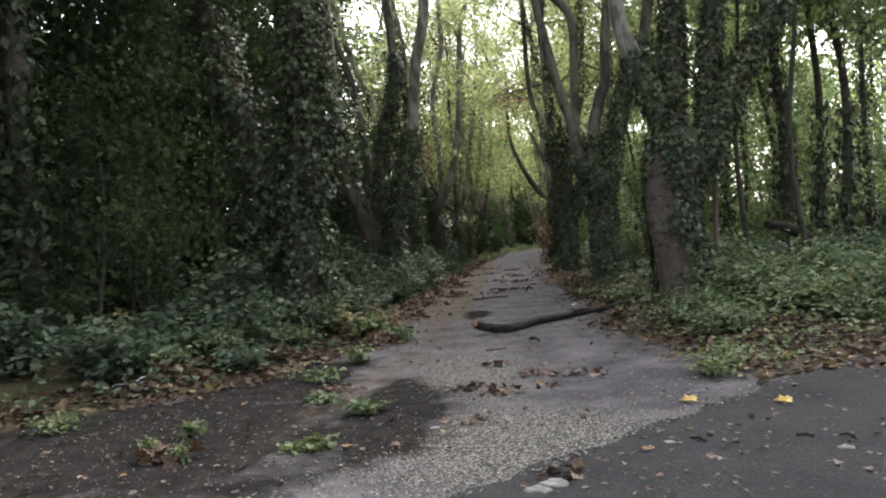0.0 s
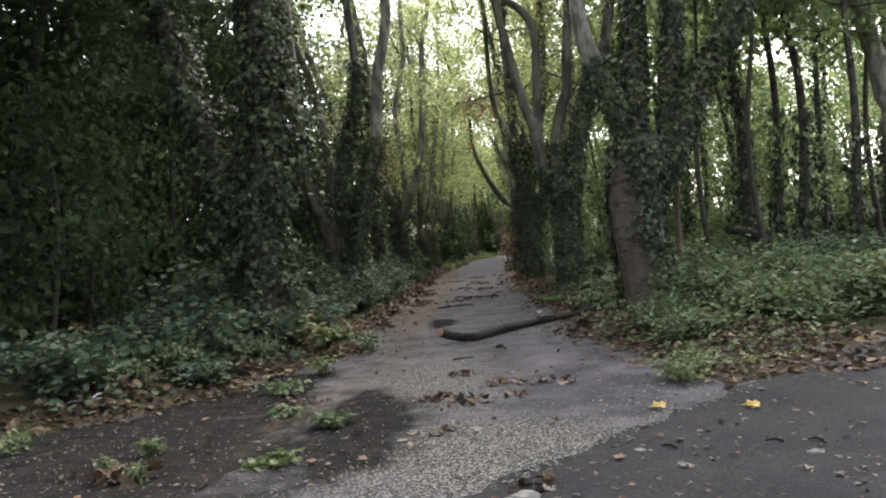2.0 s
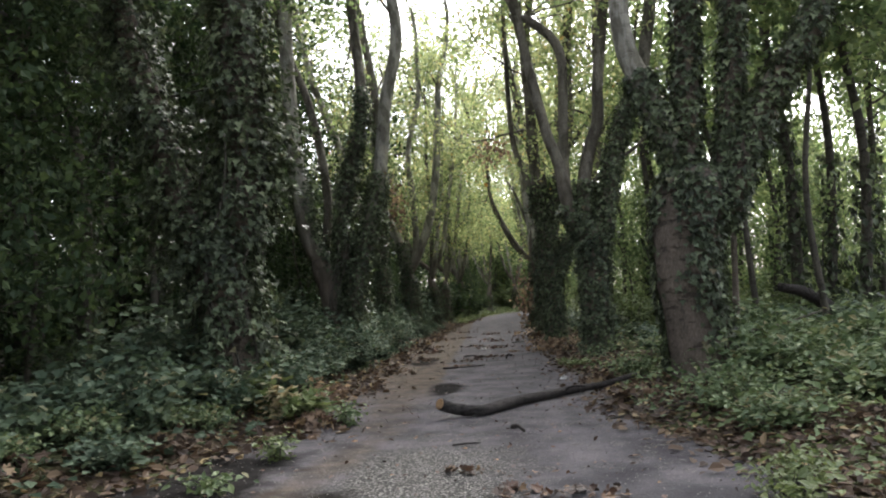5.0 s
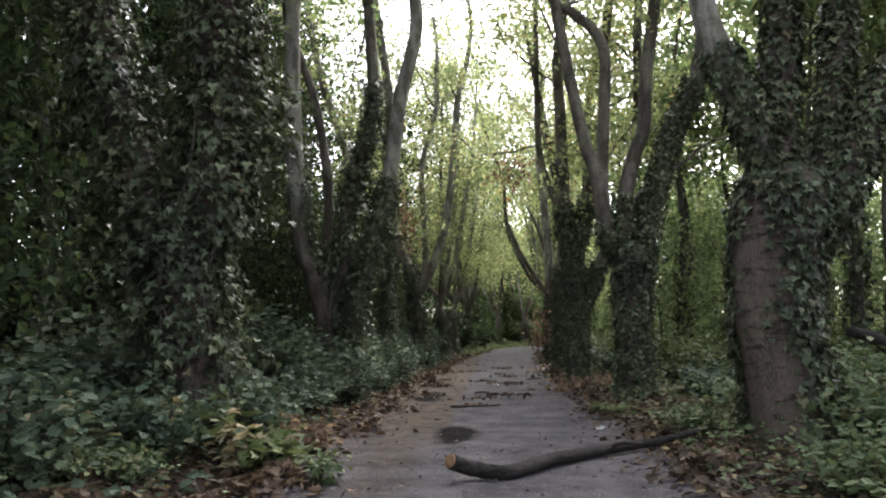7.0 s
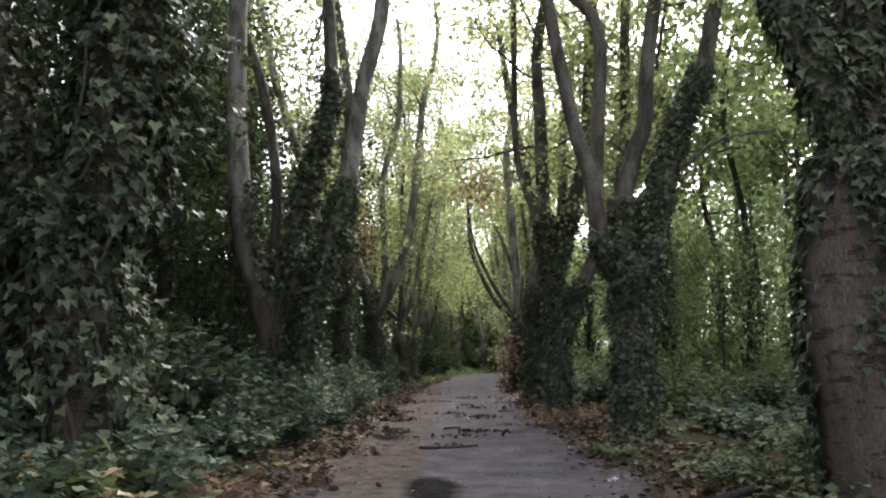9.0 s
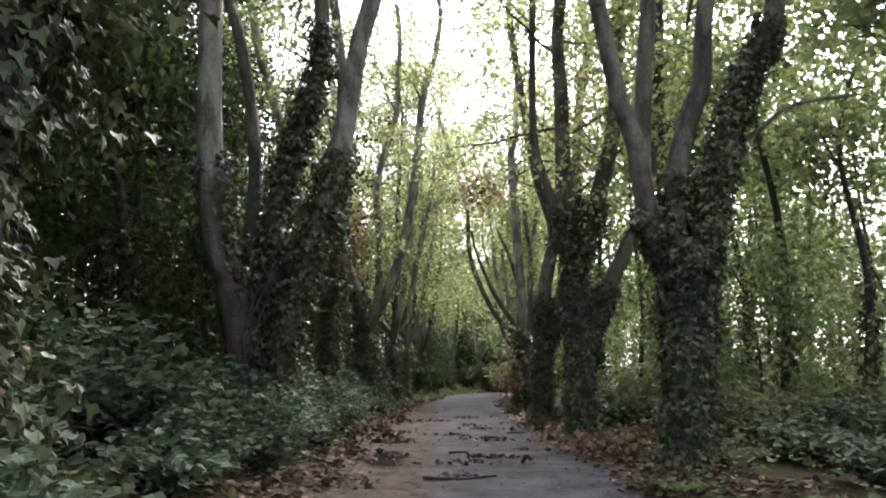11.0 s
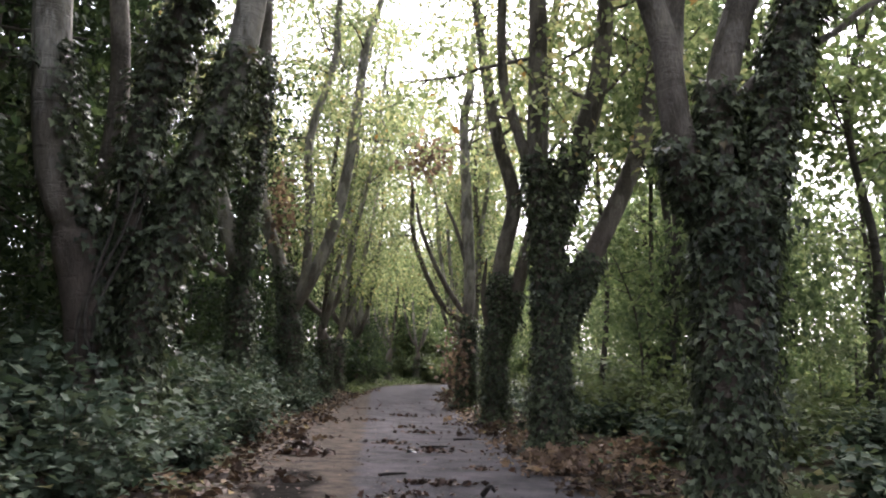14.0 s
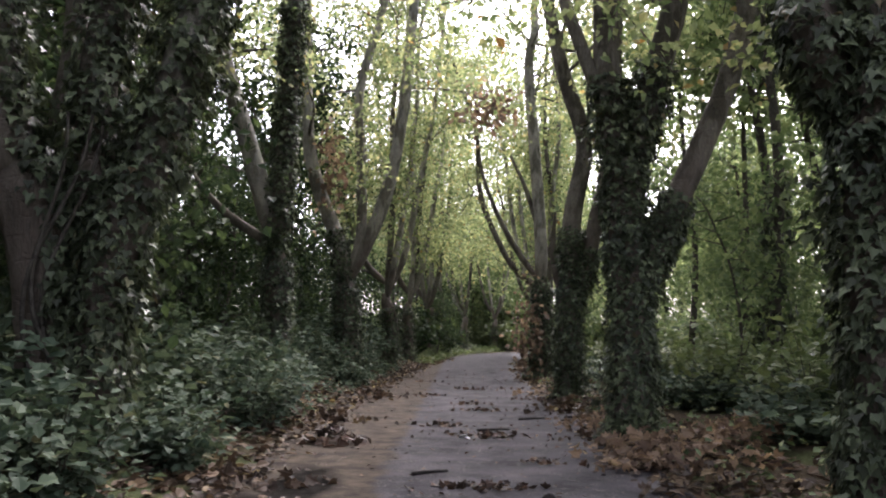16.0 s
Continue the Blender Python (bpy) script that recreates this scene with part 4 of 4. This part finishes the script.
for k, y in enumerate((55.0, 59.5, 64.0)):
    copy_thing(thickets[1], pose(float(left_edge(y)) - 1.7 - 0.4 * (k % 2), y, 0.1, 0, 0, 50 * k)).scale = (0.95, 0.95, 1.25 + 0.1 * k)
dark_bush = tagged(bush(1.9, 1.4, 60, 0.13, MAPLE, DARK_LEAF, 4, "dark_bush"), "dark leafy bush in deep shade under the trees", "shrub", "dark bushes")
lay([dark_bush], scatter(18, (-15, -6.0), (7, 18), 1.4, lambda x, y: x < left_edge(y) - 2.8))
far_thicket = tagged(bush(2.4, 1.7, 60, 0.3, KITE, BRIGHT_LEAF, 5), "light green thicket where the road bends away", "shrub", "thickets")
lay([far_thicket], [(-1.0 + k * 1.4, 85.0 + (k * 3) % 4, 1.0 + 0.12 * (k % 3)) for k in range(6)] + [(-3.0 + k * 2.0, 92.0, 1.9) for k in range(8)])


rng = np.random.default_rng(23)


def carpet(name, spots_n, region, half, size, mat, height, label, category, flat=2.2):
    """Foliage or litter nobody could count: one object."""
    x = rng.uniform(*region[0], spots_n)
    y = region[1][0] + (region[1][1] - region[1][0]) * rng.random(spots_n) ** 1.3
    k = region[2](x, y)
    x, y = x[k], y[k]
    z = np.where(edge(x, y) < 0, 0.004, ground_z(x, y)) + 0.012 + height(x, y) * rng.random(len(x))
    at = np.stack([x, y, z], -1)
    nrm = rand_dirs(len(at), flat)
    tip = rng.normal(size=at.shape) * np.array([1, 1, 0.2]) + np.array([0, 0, -0.05])
    ob = new(name, leaves_mesh(name, half, at, nrm, tip, rng.uniform(0.55, 1.3, len(at)) * size, mat))
    return tagged(ob, label, category, kind="stuff")


def patchy(x, y, f=1.0):
    return 0.5 + 0.5 * np.sin(1.9 * f * x + 0.8 * y) * np.sin(1.3 * f * y - 0.9 * x + 1.0)


carpet("ground_ivy", 60000, ((-20, -1.5), (5, 60), lambda x, y: (outside(x, y) > 0.35) & (x < 0) & (rng.random(len(x)) < 0.35 + 0.65 * patchy(x, y))), KITE, 0.14, SHRUB_LEAF,
       lambda x, y: 0.12 + 0.3 * np.clip(outside(x, y) - 0.5, 0, 1), "low dark leaves covering the ground under the trees", "undergrowth")
carpet("herb_layer", 100000, ((2.4, 22), (7.5, 60), lambda x, y: (outside(x, y) > 0.2) & (x > 1) & (rng.random(len(x)) < (0.3 + 0.7 * patchy(x, y)) * np.where((y > 16) & (x < 8), 0.4, 1.0))), KITE, 0.095, HERB_LEAF,
       lambda x, y: 0.1 + 0.35 * np.clip(outside(x, y) - 0.2, 0, 1), "low green herbs and ivy covering the ground", "undergrowth")
carpet("leaf_litter", 80000, ((-7, 6), (5, 60), lambda x, y: (outside(x, y) > -1) & (((outside(x, y) > 0) & (outside(x, y) < 1.3)) | ((outside(x, y) <= 0) & (y > 8) & (np.minimum(x - left_edge(y), right_edge(y) - x) < 0.45 * rng.random(len(x)) ** 2)))), OVAL, 0.12, DEAD_LEAF,
       lambda x, y: 0.03 + 0.0 * x, "brown fallen leaves lining the edges of the road", "leaf litter")

carpet("road_litter", 2600, ((-4, 3.6), (4.6, 46), lambda x, y: (edge(x, y) < -0.1)), OVAL, 0.055, WET_LEAF,
       lambda x, y: 0.025 + 0.0 * x, "small dark leaf scraps strewn over the asphalt", "leaf litter", 4.0)
carpet("loose_chippings", 6500, ((-4.5, 3.0), (4.4, 15), lambda x, y: (edge(x, y) < -0.05) & (y > x + 4.2)), KITE, 0.02, STONE,
       lambda x, y: 0.012 + 0.0 * x, "pale stone chippings strewn over the worn asphalt", "gravel", 3.0)
carpet("verge_straw", 9000, ((2.2, 9), (7.3, 40), lambda x, y: (outside(x, y) > 0.02) & (outside(x, y) < 0.9)), OVAL, 0.065, DEAD_LEAF,
       lambda x, y: 0.12 + 0.0 * x, "dry brown leaves among the verge herbs", "leaf litter", 1.5)
carpet("joint_chippings", 9000, ((-1.5, 4.2), (4.4, 9.0), lambda x, y: (y > x + 4.18) & (y < x + 4.3 + 2.0 * rng.random(len(x)) ** 1.5) & (edge(x, y) < -0.1)), KITE, 0.03, STONE,
       lambda x, y: 0.01 + 0.0 * x, "pale chippings lying loose along the joint of the asphalt", "gravel", 4.0)
carpet("pavement_scraps", 2600, ((-1, 10), (0, 10), lambda x, y: (y < x + 4.2) & (y > x - 5)), OVAL, 0.04, DEAD_LEAF,
       lambda x, y: 0.02 + 0.0 * x, "small dry leaf scraps strewn over dark asphalt", "leaf litter", 4.0)
carpet("verge_grass", 14000, ((-3, 9), (52, 84), lambda x, y: (outside(x, y) > 0.0) & (outside(x, y) < np.where(y > 62, 4.5, 1.5)) & (x < left_edge(y) + 0.1)), KITE, 0.22, BRIGHT_LEAF,
       lambda x, y: 0.25 + 0.0 * x, "light green grass beside the far end of the road", "grass", 1.0)
carpet("road_edge_crumbs", 5200, ((-1.4, 4.0), (13, 46), lambda x, y: (edge(x, y) < 0) & (np.minimum(x - left_edge(y), right_edge(y) - x) < 0.9 * rng.random(len(x)))), OVAL, 0.06, WET_LEAF,
       lambda x, y: 0.02 + 0.0 * x, "crumbled dark leaves along the edges of the road", "leaf litter", 3.0)


# ---- things on and beside the drive ----
rng = np.random.default_rng(24)


def stick(name, pts, r, mat, label, category, sides=8, per=4, taper=0.5, group=""):
    base = np.array(pts[0], float)
    path = spline([np.array(p) - base for p in pts], per)
    v, l, c = tube(path, np.linspace(r, r * taper, len(path)), sides, 0.12)
    ob = new(name, mesh_np(name, v, l, c, mat, True))
    ob.location = base
    return tagged(ob, label, category, group)


def fallen_log():
    root = new("fallen_log")
    root.location = (0.22, 12.76, 0.0)
    o = np.array((0.22, 12.76, 0.0))
    path = spline([(0.22, 12.76, 0.205), (0.43, 12.93, 0.11), (0.78, 13.0, 0.07), (1.26, 13.75, 0.08), (2.18, 14.75, 0.08), (2.6, 15.0, 0.1), (3.15, 15.3, 0.2)], 7)
    rad = np.interp(np.arange(len(path)), [0, 20, 30, len(path) - 1], [0.074, 0.072, 0.054, 0.036])
    v, l, c = tube(path - o, rad, 14, 0.10)
    child("bark", mesh_np("bark", v, l, c, LOG_BARK, True), root)
    d = unit(path[0] - path[1])
    face = np.array([path[0] + d * 0.0, path[0] + d * 0.012])
    v, l, c = tube(face - o, [0.069, 0.066], 14, 0.03)
    child("cut_face", mesh_np("cut_face", v, l, c, CUT_WOOD), root, "pale orange sawn end")
    br = spline([path[26], path[26] + np.array([0.1, -0.12, 0.08]), path[26] + np.array([0.3, -0.3, 0.1])], 4)
    v, l, c = tube(br - o, np.linspace(0.025, 0.01, len(br)), 6, 0.1)
    child("side_twig", mesh_np("side_twig", v, l, c, LOG_BARK, True), root)
    return tagged(root, "dark wet fallen log lying across the asphalt drive", "log")


fallen_log()


def leaf_heap(name, x, y, r, n, size, mat, label, category, group, high=0.05, half=None, squash=0.6, base=None):
    at = rng.normal(size=(n, 3)) * np.array([r, r * squash, 0]) * 0.6
    at[:, 2] = 0.012 + rng.random(n) * high * np.exp(-(at[:, 0] ** 2 + at[:, 1] ** 2) / (r * r))
    me = leaves_mesh(name, half or LOBED, at, rand_dirs(n, 1.3), rng.normal(size=(n, 3)) * np.array([1, 1, 0.35]), rng.uniform(0.6, 1.2, n) * size, mat)
    ob = new(name, me)
    ob.location = (x, y, base if base is not None else max(float(ground_z(x, y)), 0.0))
    ob.rotation_euler = (0, 0, rng.uniform(-0.5, 0.5))
    return tagged(ob, label, category, group, "stuff")


for x, y, r, n in ((0.46, 8.18, 0.28, 34), (0.72, 7.9, 0.22, 26), (1.0, 8.85, 0.2, 26), (1.51, 8.68, 0.3, 30), (0.62, 9.65, 0.16, 14), (0.49, 6.66, 0.16, 10), (1.17, 5.09, 0.22, 18), (-1.11, 8.58, 0.22, 20), (1.15, 8.1, 0.14, 8)):
    leaf_heap("leaf_clump", x, y, r, n, 0.09, WET_LEAF, "small clump of wet reddish-brown leaves on the asphalt", "leaf clump", "leaf clumps on the drive")
for x, y, r, n in ((0.43, 22.1, 0.4, 40), (0.9, 26.6, 0.5, 44), (0.4, 27.7, 0.35, 30), (1.25, 26.7, 0.4, 30), (0.83, 23.0, 0.35, 34), (1.53, 24.5, 0.18, 14), (2.31, 24.3, 0.3, 24), (1.03, 30.2, 0.35, 24), (0.98, 35.7, 0.5, 26), (0.94, 31.5, 0.3, 20), (-0.3, 38.5, 0.4, 20), (2.2, 36.2, 0.4, 22), (0.3, 20.4, 0.3, 22), (2.2, 33.0, 0.4, 24), (0.0, 33.5, 0.35, 22)):
    leaf_heap("leaf_clump", x, y, r, int(n * 1.4), 0.082, WET_LEAF, "clump of dark sodden leaves on the drive", "leaf clump", "leaf clumps on the drive", 0.035, squash=0.4)
leaf_heap("leaf_clump", -0.87, 25.6, 0.3, 60, 0.13, WET_LEAF, "dark heap of sodden leaves at the road edge", "leaf clump", "leaf clumps on the drive", 0.2)
for x, y, r, n in ((2.75, 25.2, 0.6, 190), (3.4, 24.7, 0.7, 190), (4.1, 25.2, 0.7, 170), (2.6, 24.3, 0.4, 120), (2.9, 27.6, 0.6, 120), (2.75, 22.9, 0.45, 80), (2.7, 30.5, 0.6, 110), (2.95, 34.5, 0.7, 120), (2.65, 19.6, 0.4, 70), (2.7, 13.2, 0.4, 70), (2.75, 15.6, 0.4, 70)):
    leaf_heap("leaf_pile", x, y, r, n, 0.12, RUST_LEAF if n > 115 else DEAD_LEAF, "heap of curled russet leaves beside the drive", "leaf pile", "leaf piles on the verge", 0.3, squash=0.9)
for x, y, r, n in ((-1.35, 12.2, 0.4, 60), (-1.45, 16.5, 0.5, 80), (-1.4, 19.5, 0.5, 80), (-1.35, 23.0, 0.5, 80), (-1.3, 28.0, 0.5, 80), (-1.2, 32.6, 0.6, 90), (-2.6, 10.9, 0.4, 60), (-3.7, 9.6, 0.5, 60)):
    leaf_heap("leaf_pile", x, y, r, n, 0.13, DEAD_LEAF, "drift of brown leaves along the road edge", "leaf pile", "leaf piles on the verge", 0.16, squash=1.0)
leaf_heap("leaf_pile", -1.45, 12.9, 0.28, 50, 0.13, RUST_LEAF, "small heap of bright orange leaves beside the drive", "leaf pile", "leaf piles on the verge", 0.16)


def lone_leaf(x, y, size, mat, label):
    ob = new("fallen_leaf", leaves_mesh("fallen_leaf", LOBED, np.array([[0, 0, 0.02]]), rand_dirs(1, 5), np.array([[rng.normal(), rng.normal(), 0.05]]), [size], mat))
    ob.location = (x, y, 0.012)
    return tagged(ob, label, "leaf", "single leaves on the road")


for x, y in ((2.43, 7.01), (3.17, 6.77)):
    lone_leaf(x, y, 0.15, YELLOW_LEAF, "single yellow lobed leaf on dark asphalt")
for _ in range(46):
    x = rng.uniform(1.4, 6.0)
    lone_leaf(x, x + 4.2 - rng.uniform(0.1, 3.4), rng.uniform(0.04, 0.08), (DEAD_LEAF, RUST_LEAF, WET_LEAF, CUT_WOOD)[int(rng.integers(4))], "single dry leaf lying on the asphalt")
for _ in range(60):
    x = rng.uniform(-3.6, 2.6)
    y = rng.uniform(5.2, 13)
    if edge(x, y) < -0.1:
        lone_leaf(x, y, rng.uniform(0.04, 0.09), (DEAD_LEAF, RUST_LEAF, WET_LEAF, CUT_WOOD)[int(rng.integers(4))], "single dry leaf lying on the asphalt")


def pebble(x, y, sx, sy, sz, label="pale loose stone on the worn asphalt"):
    bm = bmesh.new()
    bmesh.ops.create_icosphere(bm, subdivisions=2, radius=1)
    for v in bm.verts:
        v.co *= 1 + 0.18 * math.sin(5 * v.co.x + 3 * v.co.y + x * 9)
        v.co = Vector((v.co.x * sx, v.co.y * sy, v.co.z * sz))
    me = bpy.data.meshes.new("stone")
    bm.to_mesh(me)
    bm.free()
    me.materials.append(STONE)
    ob = new("stone", me)
    ob.location = (x, y, sz * 0.6)
    ob.rotation_euler = (0, 0, x * 3)
    return tagged(ob, label, "stone", "loose stones")


for x, y, s in ((1.94, 5.72, 0.05), (1.06, 4.85, 0.1), (0.95, 4.75, 0.085), (3.05, 5.36, 0.06), (0.13, 6.54, 0.05), (-0.4, 6.0, 0.03), (-1.2, 6.9, 0.035), (-2.2, 7.7, 0.035)):
    pebble(x, y, s, s * 0.7, s * 0.3)
for _ in range(40):
    x, y = rng.uniform(-3.4, 2.0), rng.uniform(4.7, 9.0)
    if edge(x, y) < -0.3 and y > x + 4.4:
        s = rng.uniform(0.010, 0.02)
        pebble(x, y, s, s * 0.8, s * 0.5, "small pale chipping loose on the ground")


def crumpled(x, y, s, label):
    at = rng.normal(size=(7, 3)) * s * 0.3
    at[:, 2] = np.abs(at[:, 2]) * 0.3 + 0.02
    ob = new("paper_scrap", leaves_mesh("paper_scrap", OVAL, at, rand_dirs(7, 3), rng.normal(size=(7, 3)) * np.array([1, 1, 0.2]), np.full(7, s), SCRAP))
    ob.location = (x, y, max(float(ground_z(x, y)), 0.0))
    return tagged(ob, label, "litter", "scraps of paper")


crumpled(-3.75, 9.0, 0.16, "crumpled white paper scrap among brown leaves")
crumpled(0.73, 26.4, 0.1, "small white paper scrap on the drive")
crumpled(2.15, 17.0, 0.08, "small white paper scrap at the road edge")
crumpled(2.65, 30.5, 0.22, "crumpled pale scrap in the verge leaves")


def weed(x, y, h, w, n, leaf, mat, label, half=None):
    b = bush(h, w, n, leaf, half or OVAL, mat, 3)
    b.name = "weed"
    b.location = (x, y, max(float(ground_z(x, y)), 0.0))
    return tagged(b, label, "weed", "weeds in the broken asphalt")


weed(-0.78, 6.15, 0.07, 0.17, 10, 0.08, BRIGHT_LEAF, "flat pale green weed growing in black earth", LOBED)
weed(-0.98, 6.05, 0.05, 0.12, 7, 0.075, BRIGHT_LEAF, "flat pale green weed growing in black earth", LOBED)
weed(-1.85, 5.9, 0.17, 0.09, 8, 0.05, HERB_LEAF, "upright green weed among dead leaves")
weed(-2.2, 6.2, 0.18, 0.09, 8, 0.05, BRIGHT_LEAF, "upright green weed among dead leaves")
weed(-2.1, 6.75, 0.16, 0.07, 4, 0.08, BRIGHT_LEAF, "small weed with broad pale leaves", LOBED)
weed(-0.6, 7.3, 0.14, 0.2, 8, 0.09, HERB_LEAF, "small low weed in the asphalt", LOBED)
weed(-1.2, 8.0, 0.12, 0.2, 9, 0.08, HERB_LEAF, "small low weed in the asphalt")
weed(-1.3, 10.6, 0.34, 0.2, 14, 0.08, BRIGHT_LEAF, "grassy green weed at the road edge")
weed(-0.95, 12.7, 0.34, 0.24, 16, 0.08, HERB_LEAF, "leafy green weed at the road edge")
weed(-3.7, 7.3, 0.2, 0.3, 14, 0.07, HERB_LEAF, "patch of low weeds in bare soil")
weed(-1.55, 9.3, 0.2, 0.3, 12, 0.08, HERB_LEAF, "grassy green weed at the road edge")
weed(2.9, 8.3, 0.3, 0.34, 26, 0.07, BRIGHT_LEAF, "feathery light green weeds at the corner")
weed(3.2, 8.8, 0.32, 0.3, 24, 0.07, BRIGHT_LEAF, "feathery light green weeds at the corner")
weed(-1.6, 13.2, 0.45, 0.42, 24, 0.14, BRIGHT_LEAF, "fresh green seedling below the ivy tree", LOBED)
weed(2.6, 19.2, 0.22, 0.34, 14, 0.11, BRIGHT_LEAF, "pale green sprig reaching over the asphalt", LOBED)
weed(-1.75, 13.9, 0.5, 0.3, 16, 0.11, RUST_LEAF, "withered plant with curled russet leaves", LOBED)
weed(-1.5, 14.6, 0.4, 0.3, 12, 0.11, RUST_LEAF, "withered plant with curled russet leaves", LOBED)
weed(-2.2, 13.4, 0.55, 0.4, 18, 0.15, BRIGHT_LEAF, "fresh green seedling below the ivy tree", LOBED)
for x, y in ((-4.8, 14.6), (-4.0, 14.2), (-2.68, 13.1), (-5.8, 12.9), (-4.6, 13.6), (-3.5, 12.6), (-1.9, 13.0)):
    weed(x, y, 0.62, 0.22, 7, 0.12, CREAM_LEAF, "withered plant with pale cream leaves on the verge", LOBED)
leaf_heap("leaf_clump", -2.0, 6.0, 0.3, 20, 0.13, DEAD_LEAF, "dry brown leaves caught among weeds", "leaf clump", "leaf clumps on the drive", 0.1)

stick("twig", [(1.1, 11.9, 0.02), (1.16, 11.75, 0.05), (1.22, 11.6, 0.02)], 0.03, LOG_BARK, "short dark piece of branch on the asphalt", "twig")
stick("twig", [(-0.15, 20.1, 0.03), (0.25, 19.9, 0.05), (0.75, 20.5, 0.03)], 0.025, LOG_BARK, "long dark stick lying across the drive", "twig")
stick("twig", [(1.27, 22.3, 0.02), (1.33, 22.2, 0.12), (1.4, 22.35, 0.05)], 0.03, LOG_BARK, "short dark piece of branch on the drive", "twig")
for x, y, a, s in ((2.94, 5.65, 2.4, 0.12), (3.2, 5.6, 2.2, 0.1), (2.19, 5.67, 2.0, 0.14), (0.45, 10.9, 0.1, 0.3), (0.9, 27.2, 0.2, 0.5), (0.2, 23.6, 0.4, 0.4), (-1.25, 5.5, 1.4, 0.22), (1.6, 28.8, 0.3, 0.5), (2.4, 29.3, 0.6, 0.9)):
    stick("twig", [(x, y, 0.02), (x + s * 0.5 * math.cos(a), y + s * 0.5 * math.sin(a), 0.03), (x + s * math.cos(a + 0.2), y + s * math.sin(a + 0.2), 0.018)], 0.012 if s < 0.4 else 0.02, LOG_BARK, "small dark twig lying on the road", "twig", 6, 3, 0.6, "twigs")
stick("fallen_branch", [(2.2, 12.1, 0.03), (2.7, 12.25, 0.05), (3.3, 12.1, 0.22)], 0.018, DARK_BARK, "thin leafless branch at the edge of the herbs", "branch")
stick("fallen_branch", [(4.4, 15.2, 0.75), (5.2, 15.0, 0.85), (6.0, 15.1, 1.05)], 0.03, DARK_BARK, "dark fallen branch caught in the herbs", "branch")
stick("fallen_log", [(10.0, 23.2, 0.3), (9.2, 22.5, 0.85), (8.4, 21.9, 1.25), (7.7, 21.5, 1.4)], 0.2, LOG_BARK, "thick dark fallen trunk lying in the undergrowth", "log", 12)
stick("young_tree", [(4.95, 16.0, 0.15), (4.98, 16.0, 1.2), (5.05, 16.05, 2.4), (5.15, 16.1, 4.0)], 0.07, BARK, "thin bare young trunk behind the ivy tree", "tree", 8, 4, 0.5)


def dead_spray(parent, centre, spread, n, size, label):
    o = np.array(parent.location)
    at = np.array(centre) - o + rng.normal(size=(n, 3)) * np.array(spread)
    child("dead_foliage", leaves_mesh("dead_foliage", OVAL, at, rand_dirs(n, 0.6), rng.normal(size=(n, 3)) + np.array([0, 0, -0.8]), rng.uniform(0.7, 1.3, n) * size, RUST_LEAF), parent, label)


dead_spray(tree_r5, (1.45, 41.2, 8.75), (0.5, 0.4, 0.36), 250, 0.24, "withered russet leaves hanging from a thin limb")
dead_spray(tree_r5, (2.75, 40.4, 1.5), (0.26, 0.4, 0.65), 260, 0.18, "withered russet leaves around the foot")
dead_spray(tree_l4, (-2.95, 37.5, 5.9), (0.22, 0.4, 0.6), 150, 0.22, "withered russet leaves on the stem")
place(dark_kinds, [(-8.4, 29.8, 1.1), (-10.4, 33.0, 1.1)])
place(green_kinds, [(10.6, 30.2, 1.05), (12.6, 33.4, 1.0)])
